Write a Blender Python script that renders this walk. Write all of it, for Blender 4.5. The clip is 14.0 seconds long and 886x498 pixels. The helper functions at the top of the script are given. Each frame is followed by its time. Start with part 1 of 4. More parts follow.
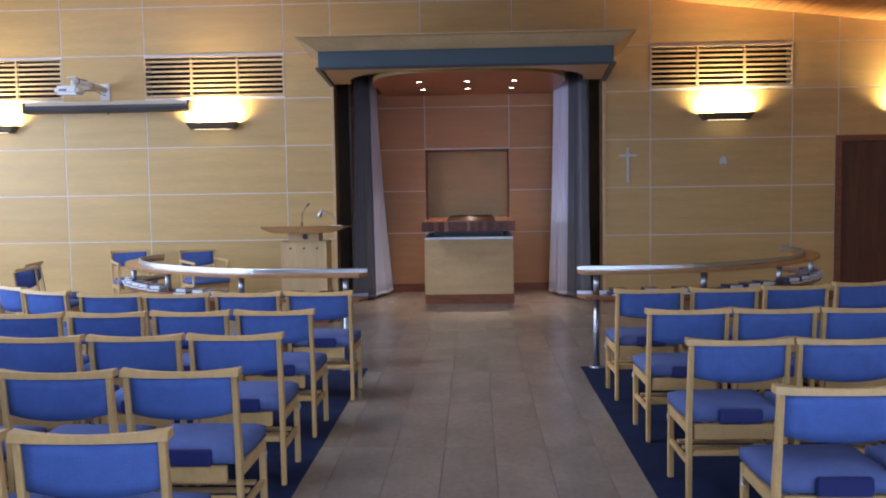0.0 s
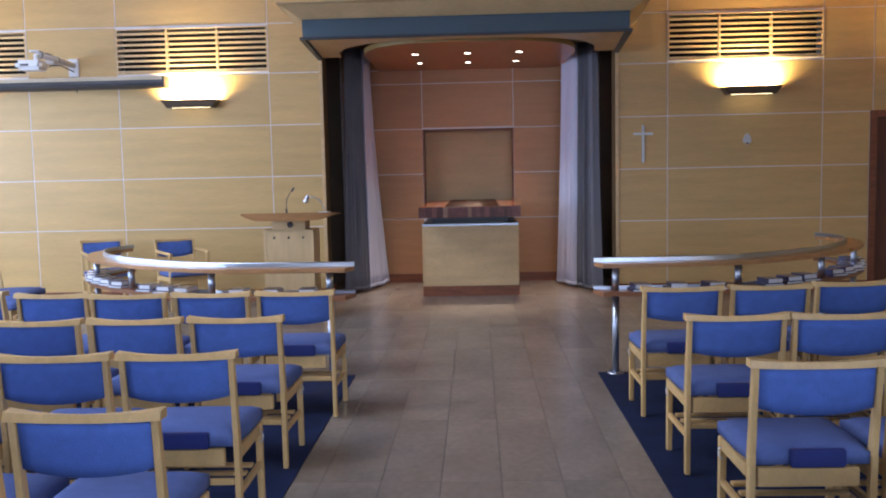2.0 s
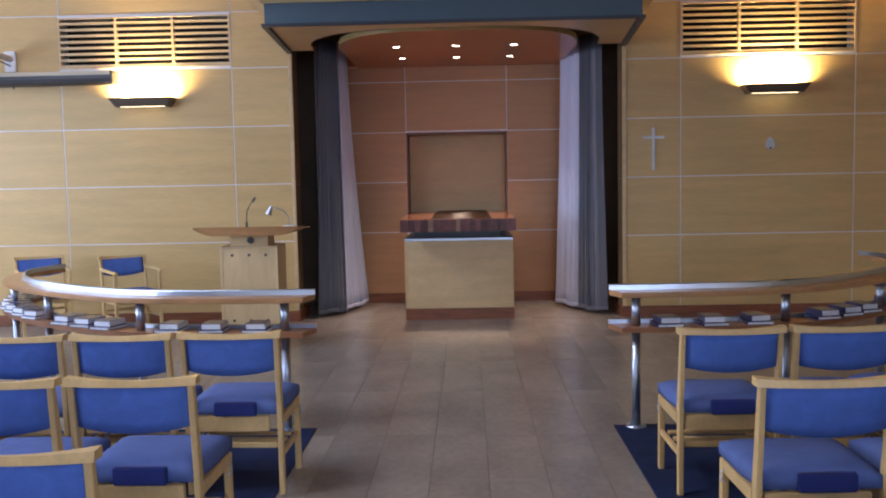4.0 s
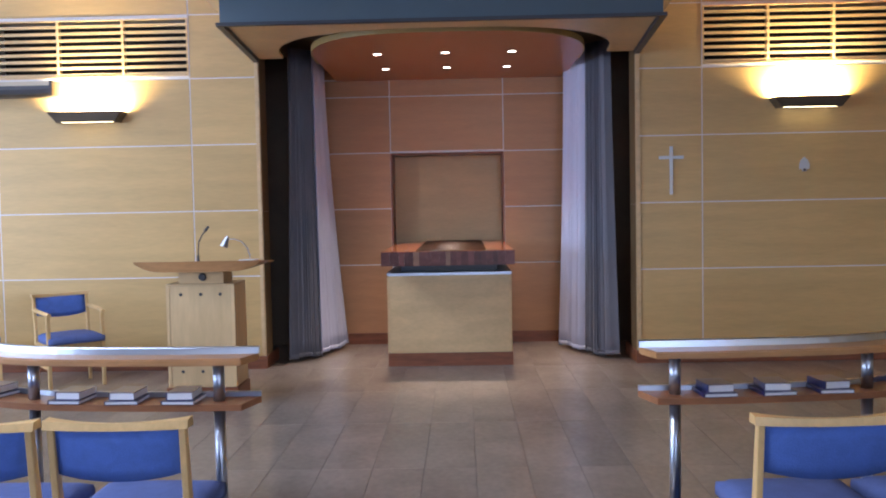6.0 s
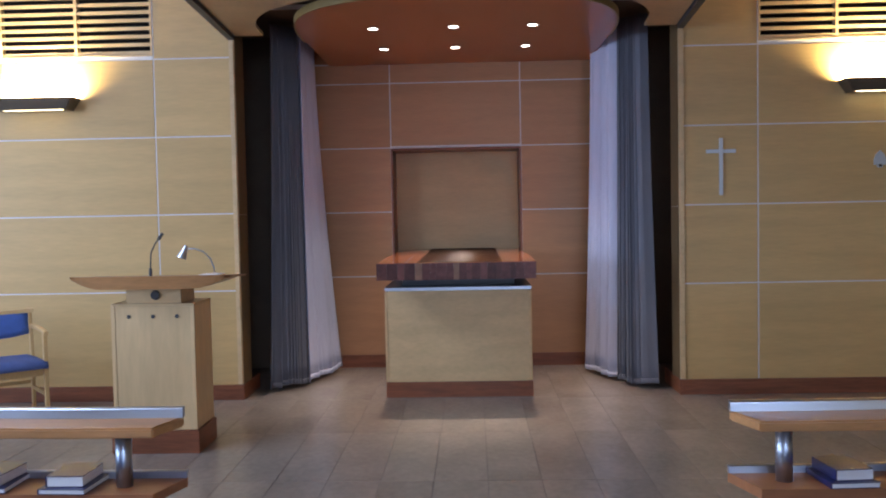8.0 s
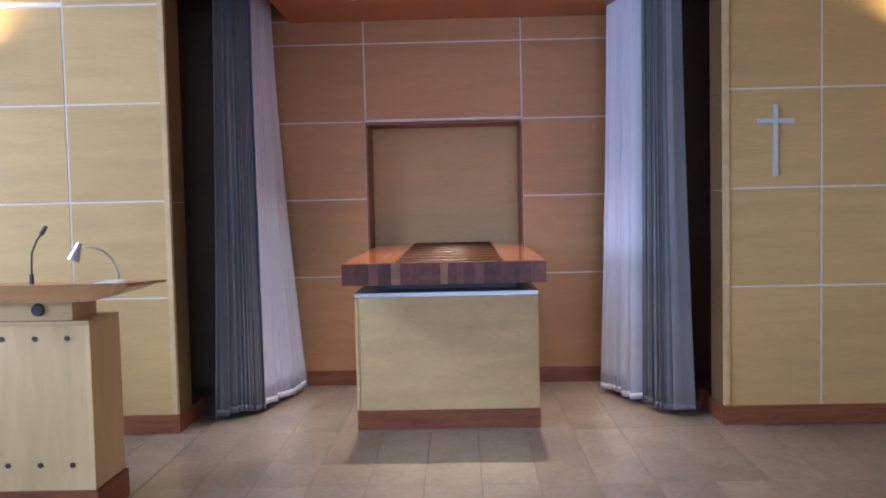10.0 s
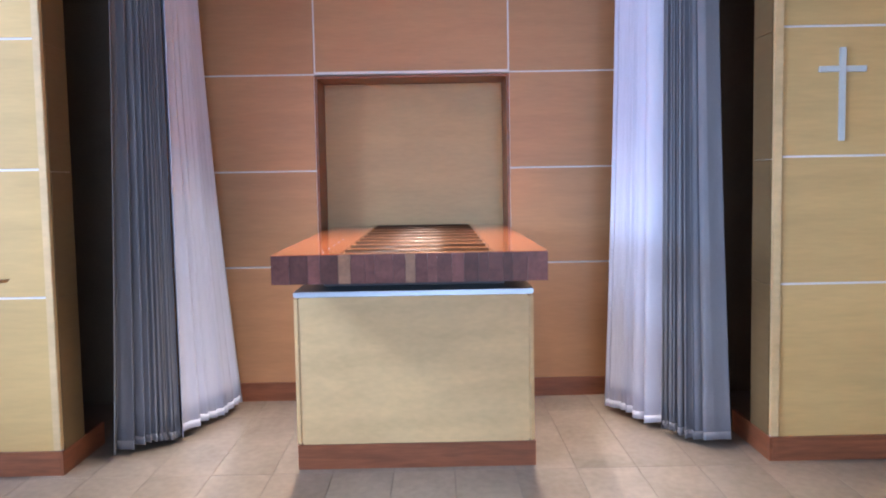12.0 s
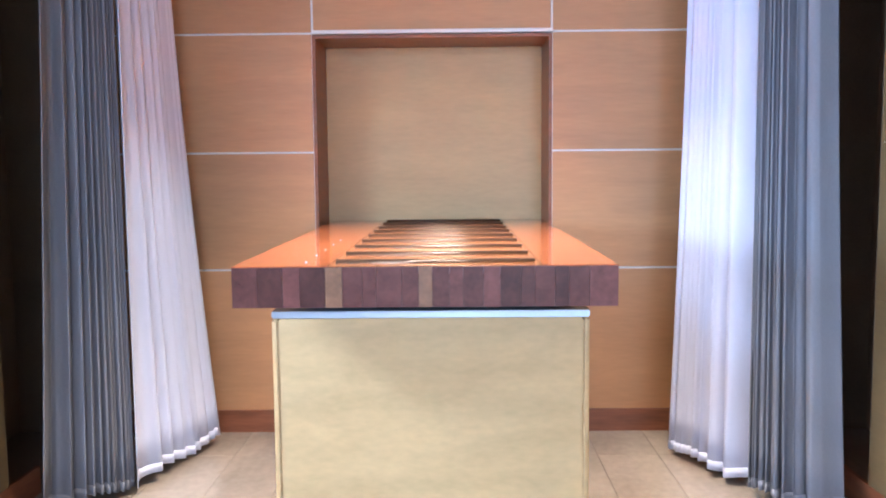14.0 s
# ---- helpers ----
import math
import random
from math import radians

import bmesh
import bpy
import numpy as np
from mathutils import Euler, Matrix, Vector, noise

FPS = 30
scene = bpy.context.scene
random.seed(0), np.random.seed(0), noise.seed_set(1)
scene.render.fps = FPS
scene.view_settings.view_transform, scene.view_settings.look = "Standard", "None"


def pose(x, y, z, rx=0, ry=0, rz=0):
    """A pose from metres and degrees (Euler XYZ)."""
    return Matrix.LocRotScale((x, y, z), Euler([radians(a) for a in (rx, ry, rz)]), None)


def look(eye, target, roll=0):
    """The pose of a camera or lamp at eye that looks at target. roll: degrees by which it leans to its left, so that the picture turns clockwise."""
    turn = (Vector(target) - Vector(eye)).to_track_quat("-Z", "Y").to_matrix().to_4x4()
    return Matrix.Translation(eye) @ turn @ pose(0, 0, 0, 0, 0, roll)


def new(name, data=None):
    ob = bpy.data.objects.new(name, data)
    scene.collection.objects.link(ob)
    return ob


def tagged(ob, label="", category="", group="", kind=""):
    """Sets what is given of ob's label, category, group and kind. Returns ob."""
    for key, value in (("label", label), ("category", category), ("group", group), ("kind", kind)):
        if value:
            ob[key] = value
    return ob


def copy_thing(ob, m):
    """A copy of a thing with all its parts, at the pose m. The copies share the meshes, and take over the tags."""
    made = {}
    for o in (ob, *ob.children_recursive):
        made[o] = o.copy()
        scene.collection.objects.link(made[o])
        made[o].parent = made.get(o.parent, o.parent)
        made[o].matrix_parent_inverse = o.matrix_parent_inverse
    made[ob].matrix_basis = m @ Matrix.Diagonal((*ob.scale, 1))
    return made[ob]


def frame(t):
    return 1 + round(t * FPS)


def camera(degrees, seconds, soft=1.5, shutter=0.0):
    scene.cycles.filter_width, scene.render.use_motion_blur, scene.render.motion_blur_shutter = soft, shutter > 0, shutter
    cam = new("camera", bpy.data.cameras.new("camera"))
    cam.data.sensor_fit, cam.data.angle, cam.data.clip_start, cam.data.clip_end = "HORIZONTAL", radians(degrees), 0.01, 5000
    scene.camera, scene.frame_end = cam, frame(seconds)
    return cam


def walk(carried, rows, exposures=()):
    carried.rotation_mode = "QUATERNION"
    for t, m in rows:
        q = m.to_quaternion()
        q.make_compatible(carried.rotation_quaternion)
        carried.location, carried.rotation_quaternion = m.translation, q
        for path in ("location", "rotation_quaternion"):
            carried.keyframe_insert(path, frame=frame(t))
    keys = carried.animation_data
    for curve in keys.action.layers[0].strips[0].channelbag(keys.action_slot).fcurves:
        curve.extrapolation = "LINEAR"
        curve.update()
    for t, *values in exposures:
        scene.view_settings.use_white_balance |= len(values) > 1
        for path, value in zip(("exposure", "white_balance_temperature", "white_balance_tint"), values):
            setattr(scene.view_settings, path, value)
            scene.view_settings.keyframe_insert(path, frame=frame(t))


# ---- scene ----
cam = camera(54.0, 14.0, soft=2.0)
PATH = [
    (0, (0.204, -0.012, 1.475), (0.129, 1.982, 1.336), -0.9),
    (0.5, (0.2, 0.146, 1.472), (0.124, 2.139, 1.321), -1.0),
    (1, (0.194, 0.339, 1.469), (0.118, 2.331, 1.307), -1.1),
    (1.5, (0.189, 0.587, 1.462), (0.113, 2.578, 1.293), -1.1),
    (2, (0.204, 0.866, 1.459), (0.124, 2.857, 1.283), -1.2),
    (4.5, (0.221, 2.317, 1.449), (0.171, 4.311, 1.305), -1.2),
    (5, (0.234, 2.602, 1.451), (0.189, 4.597, 1.323), -1.3),
    (5.5, (0.239, 2.88, 1.447), (0.196, 4.876, 1.337), -1.2),
    (6, (0.242, 3.173, 1.445), (0.198, 5.17, 1.349), -1.1),
    (6.5, (0.235, 3.484, 1.442), (0.187, 5.481, 1.354), -1.1),
    (7, (0.237, 3.781, 1.444), (0.182, 5.778, 1.357), -1.1),
    (7.5, (0.237, 4.072, 1.443), (0.177, 6.069, 1.356), -1.1),
    (8, (0.239, 4.371, 1.435), (0.171, 6.368, 1.349), -1.1),
    (10.5, (0.219, 6.058, 1.398), (0.189, 8.054, 1.279), -1.2),
    (11, (0.213, 6.386, 1.382), (0.201, 8.382, 1.253), -1.1),
    (11.5, (0.216, 6.691, 1.371), (0.219, 8.686, 1.23), -1.1),
    (12, (0.223, 6.976, 1.365), (0.242, 8.969, 1.209), -1.0),
    (12.5, (0.219, 7.246, 1.358), (0.251, 9.238, 1.19), -1.0),
    (13, (0.214, 7.504, 1.355), (0.242, 9.496, 1.178), -0.9),
    (13.5, (0.203, 7.746, 1.359), (0.215, 9.737, 1.173), -0.6),
    (14, (0.211, 7.992, 1.36), (0.182, 9.983, 1.173), -0.5),
]
EXPOSURES = [(0.0, -0.37, 6540, 15), (2.0, -0.2, 6480, 15), (4.5, -0.27, 6520, 16), (5.0, -0.11, 6480, 16), (5.5, 0.10, 6400, 16), (6.5, -0.08, 6200, 15), (8.0, -0.22, 6100, 13), (10.5, 0.44, 6000, 10), (11.5, 0.82, 5930, 9), (12.5, 1.10, 5860, 7), (14.0, 1.46, 5880, 5)]
walk(cam, [(t, look(eye, target, roll)) for t, eye, target, roll in PATH], EXPOSURES)

# ---- light ----
world = bpy.data.worlds.new("sky")
scene.world = world
world.use_nodes = True
wn = world.node_tree
sky = wn.nodes.new("ShaderNodeTexSky")
sky.sky_type, sky.sun_disc = "NISHITA", False
sky.sun_elevation, sky.sun_rotation = radians(38), radians(200)
wn.links.new(sky.outputs[0], wn.nodes["Background"].inputs[0])
wn.nodes["Background"].inputs[1].default_value = 0.1

sun = new("sun", bpy.data.lights.new("sun", "SUN"))
sun.data.energy, sun.data.angle, sun.data.color = 0.8, radians(12), (1.0, 0.96, 0.9)
sun.matrix_world = look((-20, -8, 18), (0, 0, 0))


def area(name, eye, target, sx, sy, watts, colour):
    d = bpy.data.lights.new(name, "AREA")
    d.shape, d.size, d.size_y, d.energy, d.color = "RECTANGLE", sx, sy, watts, colour
    ob = new(name, d)
    ob.matrix_world = look(eye, target)
    return ob


DAY = (0.60, 0.74, 1.0)
# daylight in the openings of the window wall and of the rear wall
for yy in (2.9, 5.9, 8.9):
    area("window_daylight", (-7.62, yy, 1.85), (0.0, yy + 0.3, 1.2), 2.3, 1.9, 140, DAY)
for xx, watts in ((-4.8, 60), (-0.6, 75), (3.6, 210)):
    area("rear_daylight", (xx, -11.1, 1.9), (xx, 4.0, 1.4), 3.1, 1.9, watts, DAY)
# fill light through two invented roof openings, both out of view
ADDED_ROOFLIGHTS = ((-6.6, -2.8, 2.2, 9.2), (-0.6, 5.6, -7.2, -1.0))


def ceil_z(x):
    return 3.78 - 0.117 * (x - 2.48)


for (x0, x1, y0, y1), watts in zip(ADDED_ROOFLIGHTS, (520, 860)):
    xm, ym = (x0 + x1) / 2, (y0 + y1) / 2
    area("roof_fill", (xm, ym, ceil_z(xm) + 0.16), (xm - 0.117, ym, ceil_z(xm) - 0.84), x1 - x0 - 0.2, y1 - y0 - 0.2, watts, DAY)
WARM = (1.0, 0.80, 0.42)
LAMPS = (-5.97, -3.10, 3.33, 5.66)
for xx in LAMPS:
    tube_light = area("wall_lamp_tube", (xx, 10.985, 2.372), (xx, 11.185, 2.55), 0.54, 0.04, 128, WARM)
    tube_light.data.spread = radians(152)
    area("wall_lamp_slit", (xx, 10.95, 2.268), (xx, 11.0, 1.6), 0.46, 0.02, 0.06, WARM)
SPOTS = [(x, y) for y in (10.81, 11.62) for x in (-0.465, 0.125, 0.705)]
for x, y in SPOTS:
    d = bpy.data.lights.new("downlight_beam", "SPOT")
    d.energy, d.spot_size, d.spot_blend, d.shadow_soft_size, d.color = 115, radians(64), 1.0, 0.03, (1.0, 0.78, 0.60)
    o = new("downlight_beam", d)
    o.matrix_world = look((x, y, 2.775), (x, y, 0))


# ---- materials ----
def material(name, colour, rough=0.5, metal=0.0, vary=0.15, scale=(3, 3, 3), fine=40.0, bump=0.05, hue=None, spec=0.5, per_object=0.0, coat=0.0, distort=0.6, figure=0.0):
    """Procedural surface: two scales of noise in object space, optional per-object shade."""
    m = bpy.data.materials.new(name)
    m.use_nodes = True
    t = m.node_tree
    b = t.nodes["Principled BSDF"]
    n = t.nodes.new
    co = n("ShaderNodeTexCoord")
    info = n("ShaderNodeObjectInfo")
    add = n("ShaderNodeVectorMath")
    add.operation = "ADD"
    sc = n("ShaderNodeVectorMath")
    sc.operation = "SCALE"
    comb = n("ShaderNodeCombineXYZ")
    for k in range(3):
        t.links.new(info.outputs["Random"], comb.inputs[k])
    t.links.new(comb.outputs[0], sc.inputs[0])
    sc.inputs["Scale"].default_value = 17.0
    t.links.new(co.outputs["Object"], add.inputs[0])
    t.links.new(sc.outputs[0], add.inputs[1])
    mp = n("ShaderNodeMapping")
    mp.inputs["Scale"].default_value = scale
    t.links.new(add.outputs[0], mp.inputs[0])
    big = n("ShaderNodeTexNoise")
    big.inputs["Scale"].default_value, big.inputs["Detail"].default_value = 1.0, 5.0
    big.inputs["Distortion"].default_value = distort
    t.links.new(mp.outputs[0], big.inputs["Vector"])
    small = n("ShaderNodeTexNoise")
    small.inputs["Scale"].default_value, small.inputs["Detail"].default_value = fine, 3.0
    t.links.new(mp.outputs[0], small.inputs["Vector"])
    mix = n("ShaderNodeMix")
    mix.data_type = "FLOAT"
    mix.inputs[0].default_value = 0.35
    t.links.new(big.outputs["Fac"], mix.inputs[2])
    t.links.new(small.outputs["Fac"], mix.inputs[3])
    ramp = n("ShaderNodeValToRGB")
    c2 = hue if hue else colour
    lo = [max(0.0, c * (1 - vary)) for c in c2]
    hi = [min(1.0, c * (1 + vary)) for c in colour]
    ramp.color_ramp.elements[0].position, ramp.color_ramp.elements[0].color = 0.32, (*lo, 1)
    ramp.color_ramp.elements[1].position, ramp.color_ramp.elements[1].color = 0.68, (*hi, 1)
    t.links.new(mix.outputs[0], ramp.inputs[0])
    out = ramp.outputs[0]
    if per_object:
        hsv = n("ShaderNodeHueSaturation")
        mr = n("ShaderNodeMapRange")
        mr.inputs["To Min"].default_value, mr.inputs["To Max"].default_value = 1 - per_object, 1 + per_object
        t.links.new(info.outputs["Random"], mr.inputs[0])
        t.links.new(mr.outputs[0], hsv.inputs["Value"])
        t.links.new(out, hsv.inputs["Color"])
        out = hsv.outputs[0]
    if figure:
        # flamed veneer figure: wandering bands along the grain
        fm = n("ShaderNodeMapping")
        fm.inputs["Scale"].default_value = (0.5, 0.5, 2.2)
        t.links.new(add.outputs[0], fm.inputs[0])
        band_tex = n("ShaderNodeTexWave")
        band_tex.bands_direction = "Z"
        band_tex.inputs["Scale"].default_value, band_tex.inputs["Distortion"].default_value = 1.1, 7.0
        band_tex.inputs["Detail"].default_value, band_tex.inputs["Detail Scale"].default_value = 3.0, 1.4
        t.links.new(fm.outputs[0], band_tex.inputs["Vector"])
        fr_ = n("ShaderNodeMapRange")
        fr_.inputs["To Min"].default_value, fr_.inputs["To Max"].default_value = 1 - figure, 1 + figure * 0.6
        t.links.new(band_tex.outputs["Fac"], fr_.inputs[0])
        fh = n("ShaderNodeHueSaturation")
        t.links.new(fr_.outputs[0], fh.inputs["Value"])
        t.links.new(out, fh.inputs["Color"])
        out = fh.outputs[0]
    t.links.new(out, b.inputs["Base Color"])
    b.inputs["Metallic"].default_value = metal
    b.inputs["Specular IOR Level"].default_value = spec
    b.inputs["Coat Weight"].default_value = coat
    b.inputs["Coat Roughness"].default_value = 0.12
    rr = n("ShaderNodeMapRange")
    rr.inputs["To Min"].default_value, rr.inputs["To Max"].default_value = max(0.02, rough * 0.8), min(1.0, rough * 1.2)
    t.links.new(big.outputs["Fac"], rr.inputs[0])
    t.links.new(rr.outputs[0], b.inputs["Roughness"])
    if bump:
        bp = n("ShaderNodeBump")
        bp.inputs["Strength"].default_value, bp.inputs["Distance"].default_value = bump, 0.01
        t.links.new(small.outputs["Fac"], bp.inputs["Height"])
        t.links.new(bp.outputs[0], b.inputs["Normal"])
    return m


def glowing(name, colour, strength):
    m = bpy.data.materials.new(name)
    m.use_nodes = True
    b = m.node_tree.nodes["Principled BSDF"]
    b.inputs["Base Color"].default_value = (*colour, 1)
    b.inputs["Emission Color"].default_value = (*colour, 1)
    b.inputs["Emission Strength"].default_value = strength
    return m


MAPLE = material("maple_panel", (0.60, 0.41, 0.17), 0.42, vary=0.10, scale=(0.9, 0.9, 6), fine=10, bump=0.02, per_object=0.05, figure=0.022)
PALE = material("pale_maple", (0.65, 0.475, 0.255), 0.42, vary=0.12, scale=(2.2, 2.2, 5), fine=10, bump=0.02, per_object=0.03, figure=0.035)
PALEV = material("pale_maple_upright", (0.65, 0.475, 0.255), 0.42, vary=0.13, scale=(7, 7, 1.2), fine=6, bump=0.02, per_object=0.03)
CHERRY = material("rosy_veneer", (0.50, 0.265, 0.128), 0.45, vary=0.10, scale=(1.2, 1.2, 9), fine=9, bump=0.02, per_object=0.04, figure=0.022)
OAK = material("chair_oak", (0.66, 0.455, 0.205), 0.45, vary=0.14, scale=(9, 9, 5), fine=8, bump=0.04, per_object=0.05)
RAILWOOD = material("rail_oak", (0.46, 0.24, 0.10), 0.3, vary=0.2, scale=(3, 14, 14), fine=6, bump=0.02, coat=0.3)
SHELFWOOD = material("shelf_wood", (0.30, 0.13, 0.06), 0.35, vary=0.2, scale=(3, 14, 14), fine=6, bump=0.03)
REDWOOD = material("skirting_wood", (0.22, 0.075, 0.035), 0.4, vary=0.35, scale=(2, 2, 22), fine=5, bump=0.05)
DOORWOOD = material("door_wood", (0.12, 0.04, 0.022), 0.4, vary=0.3, scale=(14, 14, 1.5), fine=5, bump=0.04)
SLABWOOD = material("slab_stave", (0.112, 0.042, 0.038), 0.3, vary=0.35, scale=(18, 1.5, 18), fine=4, bump=0.02, per_object=0.4, coat=0.0, spec=0.3)
SLABTAN = material("slab_sapwood", (0.21, 0.105, 0.06), 0.3, vary=0.3, scale=(18, 1.5, 18), fine=4, bump=0.02, per_object=0.2)
ROLLERWOOD = material("roller_wood", (0.04, 0.022, 0.014), 0.3, vary=0.3, scale=(3, 20, 20), fine=4, bump=0.02)
CEILWOOD = material("ceiling_board", (0.50, 0.24, 0.08), 0.5, vary=0.2, scale=(8, 0.8, 8), fine=6, bump=0.03)
SOFFIT = material("soffit_orange", (0.40, 0.15, 0.055), 0.32, distort=0.0, vary=0.04, scale=(5, 1, 5), fine=8, bump=0.0, coat=0.1)
BLUEBAND = material("blue_grey_paint", (0.062, 0.105, 0.14), 0.5, vary=0.08, fine=60, bump=0.02)
DARKLIP = material("dark_lip", (0.03, 0.035, 0.05), 0.4, vary=0.1)
JOINT = material("joint_strip", (0.74, 0.73, 0.74), 0.4, metal=0.0, vary=0.06)
# maple of the recess returns, darkened in colour in place of shade
RETURN = material("shaded_return", (0.16, 0.105, 0.045), 0.7, vary=0.12, scale=(1, 1, 6), fine=9, bump=0.02)
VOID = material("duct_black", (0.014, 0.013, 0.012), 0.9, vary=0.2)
# dark recess tone; on the pocket walls it stands in for shade
BLACK = material("dark_recess_tone", (0.16, 0.12, 0.085), 0.8, vary=0.2)
PLASTER = material("plaster", (0.62, 0.58, 0.5), 0.8, vary=0.06, fine=60, bump=0.04)
TILE = material("stone_tile", (0.30, 0.265, 0.232), 0.24, vary=0.12, scale=(2.6, 1.8, 3), fine=11, bump=0.03, per_object=0.05, distort=0.2, hue=(0.262, 0.228, 0.198))
GROUT = material("grout", (0.165, 0.143, 0.123), 0.85, vary=0.2, fine=60, bump=0.1)
CARPET = material("navy_carpet", (0.019, 0.032, 0.09), 0.95, vary=0.3, scale=(6, 6, 6), fine=60, bump=0.5, spec=0.1)
FABRIC = material("blue_fabric", (0.09, 0.178, 0.54), 0.9, vary=0.13, scale=(16, 16, 16), fine=12, bump=0.25, spec=0.2, per_object=0.06)
SEATFAB = material("seat_fabric", (0.11, 0.165, 0.40), 0.9, vary=0.13, scale=(14, 14, 14), fine=14, bump=0.25, spec=0.2, per_object=0.06)
NAVY = material("navy_cover", (0.016, 0.03, 0.17), 0.5, spec=0.5, vary=0.2, fine=60, bump=0.05)
BOOKCOVER = material("glossy_book_cover", (0.014, 0.022, 0.11), 0.3, spec=0.6, vary=0.2, fine=30, bump=0.02, coat=0.6)
PAPER = material("page_edges", (0.82, 0.85, 0.90), 0.8, vary=0.06, scale=(3, 3, 160), fine=10, bump=0.05)
STEEL = material("brushed_steel", (0.50, 0.57, 0.70), 0.36, metal=1.0, vary=0.04, scale=(2, 2, 40), fine=5, bump=0.0)
ALU = material("aluminium", (0.50, 0.57, 0.68), 0.33, metal=1.0, vary=0.05, scale=(2, 30, 30), fine=5, bump=0.0)
GREYCLOTH = material("grey_curtain", (0.205, 0.215, 0.26), 0.75, vary=0.12, scale=(8, 8, 2), fine=40, bump=0.08, spec=0.25)
SHEER = material("white_curtain", (0.62, 0.66, 0.85), 0.7, vary=0.06, scale=(8, 8, 2), fine=50, bump=0.06)
DARKGREY = material("dark_grey_metal", (0.05, 0.052, 0.06), 0.45, vary=0.1, fine=50, bump=0.02)
BRONZE = material("bronze_trough", (0.10, 0.076, 0.05), 0.45, vary=0.15, fine=50, bump=0.02)
WHITEPL = material("white_plastic", (0.74, 0.75, 0.77), 0.4, vary=0.04, fine=50, bump=0.01)
SILVER = material("silver_plate", (0.55, 0.60, 0.64), 0.45, metal=0.35, vary=0.08, fine=30, bump=0.02)
TOPBLUE = material("dark_laminate", (0.018, 0.03, 0.05), 0.3, vary=0.1)
GLOW = glowing("lamp_glow", (1.0, 0.84, 0.55), 30.0)
SLIT = glowing("slit_glow", (1.0, 0.86, 0.52), 5.0)
BULB = glowing("bulb_glow", (1.0, 0.9, 0.78), 14.0)
GLASS = bpy.data.materials.new("window_glass")
GLASS.use_nodes = True
_g = GLASS.node_tree.nodes["Principled BSDF"]
_g.inputs["Transmission Weight"].default_value, _g.inputs["Roughness"].default_value = 1.0, 0.0


# ---- mesh helpers ----
def box(bm, x0, x1, y0, y1, z0, z1, bevel=0.0):
    r = bmesh.ops.create_cube(bm, size=1.0, matrix=Matrix.LocRotScale(((x0 + x1) / 2, (y0 + y1) / 2, (z0 + z1) / 2), None, (x1 - x0, y1 - y0, z1 - z0)))
    if bevel:
        vs = set(r["verts"])
        es = [e for e in bm.edges if e.verts[0] in vs and e.verts[1] in vs]
        bmesh.ops.bevel(bm, geom=es, offset=bevel, segments=2, affect="EDGES", clamp_overlap=True)
    return r["verts"]


def boxes(*specs, bevel=0.0):
    bm = bmesh.new()
    for s in specs:
        box(bm, *s, bevel=bevel)
    return bm


def tube(bm, a, b, r0, r1=None, seg=16):
    """A closed cylinder or cone from a to b."""
    a, b = Vector(a), Vector(b)
    d = b - a
    m = Matrix.Translation((a + b) / 2) @ d.to_track_quat("Z", "Y").to_matrix().to_4x4()
    bmesh.ops.create_cone(bm, cap_ends=True, segments=seg, radius1=r0, radius2=r0 if r1 is None else r1, depth=d.length, matrix=m)
    return bm


def pipe(bm, pts, r, seg=8):
    """A tube swept through points."""
    rings = []
    for i, p in enumerate(pts):
        p = Vector(p)
        d = Vector(pts[min(i + 1, len(pts) - 1)]) - Vector(pts[max(i - 1, 0)])
        q = d.to_track_quat("Z", "Y")
        rings.append([bm.verts.new(p + q @ Vector((r * math.cos(2 * math.pi * k / seg), r * math.sin(2 * math.pi * k / seg), 0))) for k in range(seg)])
    for u, v in zip(rings, rings[1:]):
        for k in range(seg):
            bm.faces.new((u[k], u[(k + 1) % seg], v[(k + 1) % seg], v[k]))
    bm.faces.new(rings[0][::-1])
    bm.faces.new(rings[-1])
    return bm


def prism(bm, outline, z0, z1):
    """An upright prism over a closed plan outline (counter-clockwise)."""
    lo = [bm.verts.new((x, y, z0)) for x, y in outline]
    hi = [bm.verts.new((x, y, z1)) for x, y in outline]
    n = len(outline)
    for k in range(n):
        bm.faces.new((lo[k], lo[(k + 1) % n], hi[(k + 1) % n], hi[k]))
    bm.faces.new(lo[::-1])
    bm.faces.new(hi)
    return bm


def extrude_x(bm, profile, x0, x1):
    """A profile of (y, z) points swept along x."""
    a = [bm.verts.new((x0, y, z)) for y, z in profile]
    b = [bm.verts.new((x1, y, z)) for y, z in profile]
    n = len(profile)
    for k in range(n):
        bm.faces.new((a[k], b[k], b[(k + 1) % n], a[(k + 1) % n]))
    bm.faces.new(a[::-1])
    bm.faces.new(b)
    bmesh.ops.recalc_face_normals(bm, faces=bm.faces[:])
    return bm


def finish(bm, name, mat, smooth=False):
    me = bpy.data.meshes.new(name)
    bmesh.ops.recalc_face_normals(bm, faces=bm.faces[:])
    bm.to_mesh(me)
    bm.free()
    me.materials.append(mat)
    if smooth:
        for p in me.polygons:
            p.use_smooth = True
    return me


def part(name, bm, mat, parent, label="", smooth=False):
    ob = new(name, finish(bm, name, mat, smooth))
    ob.parent = parent
    if label:
        ob["label"] = label
    return ob


def thing(name, x, y, z, label, category, group="", turn=0.0):
    ob = new(name)
    ob.empty_display_size = 0.1
    ob.matrix_world = pose(x, y, z, 0, 0, turn)
    return tagged(ob, label, category, group)


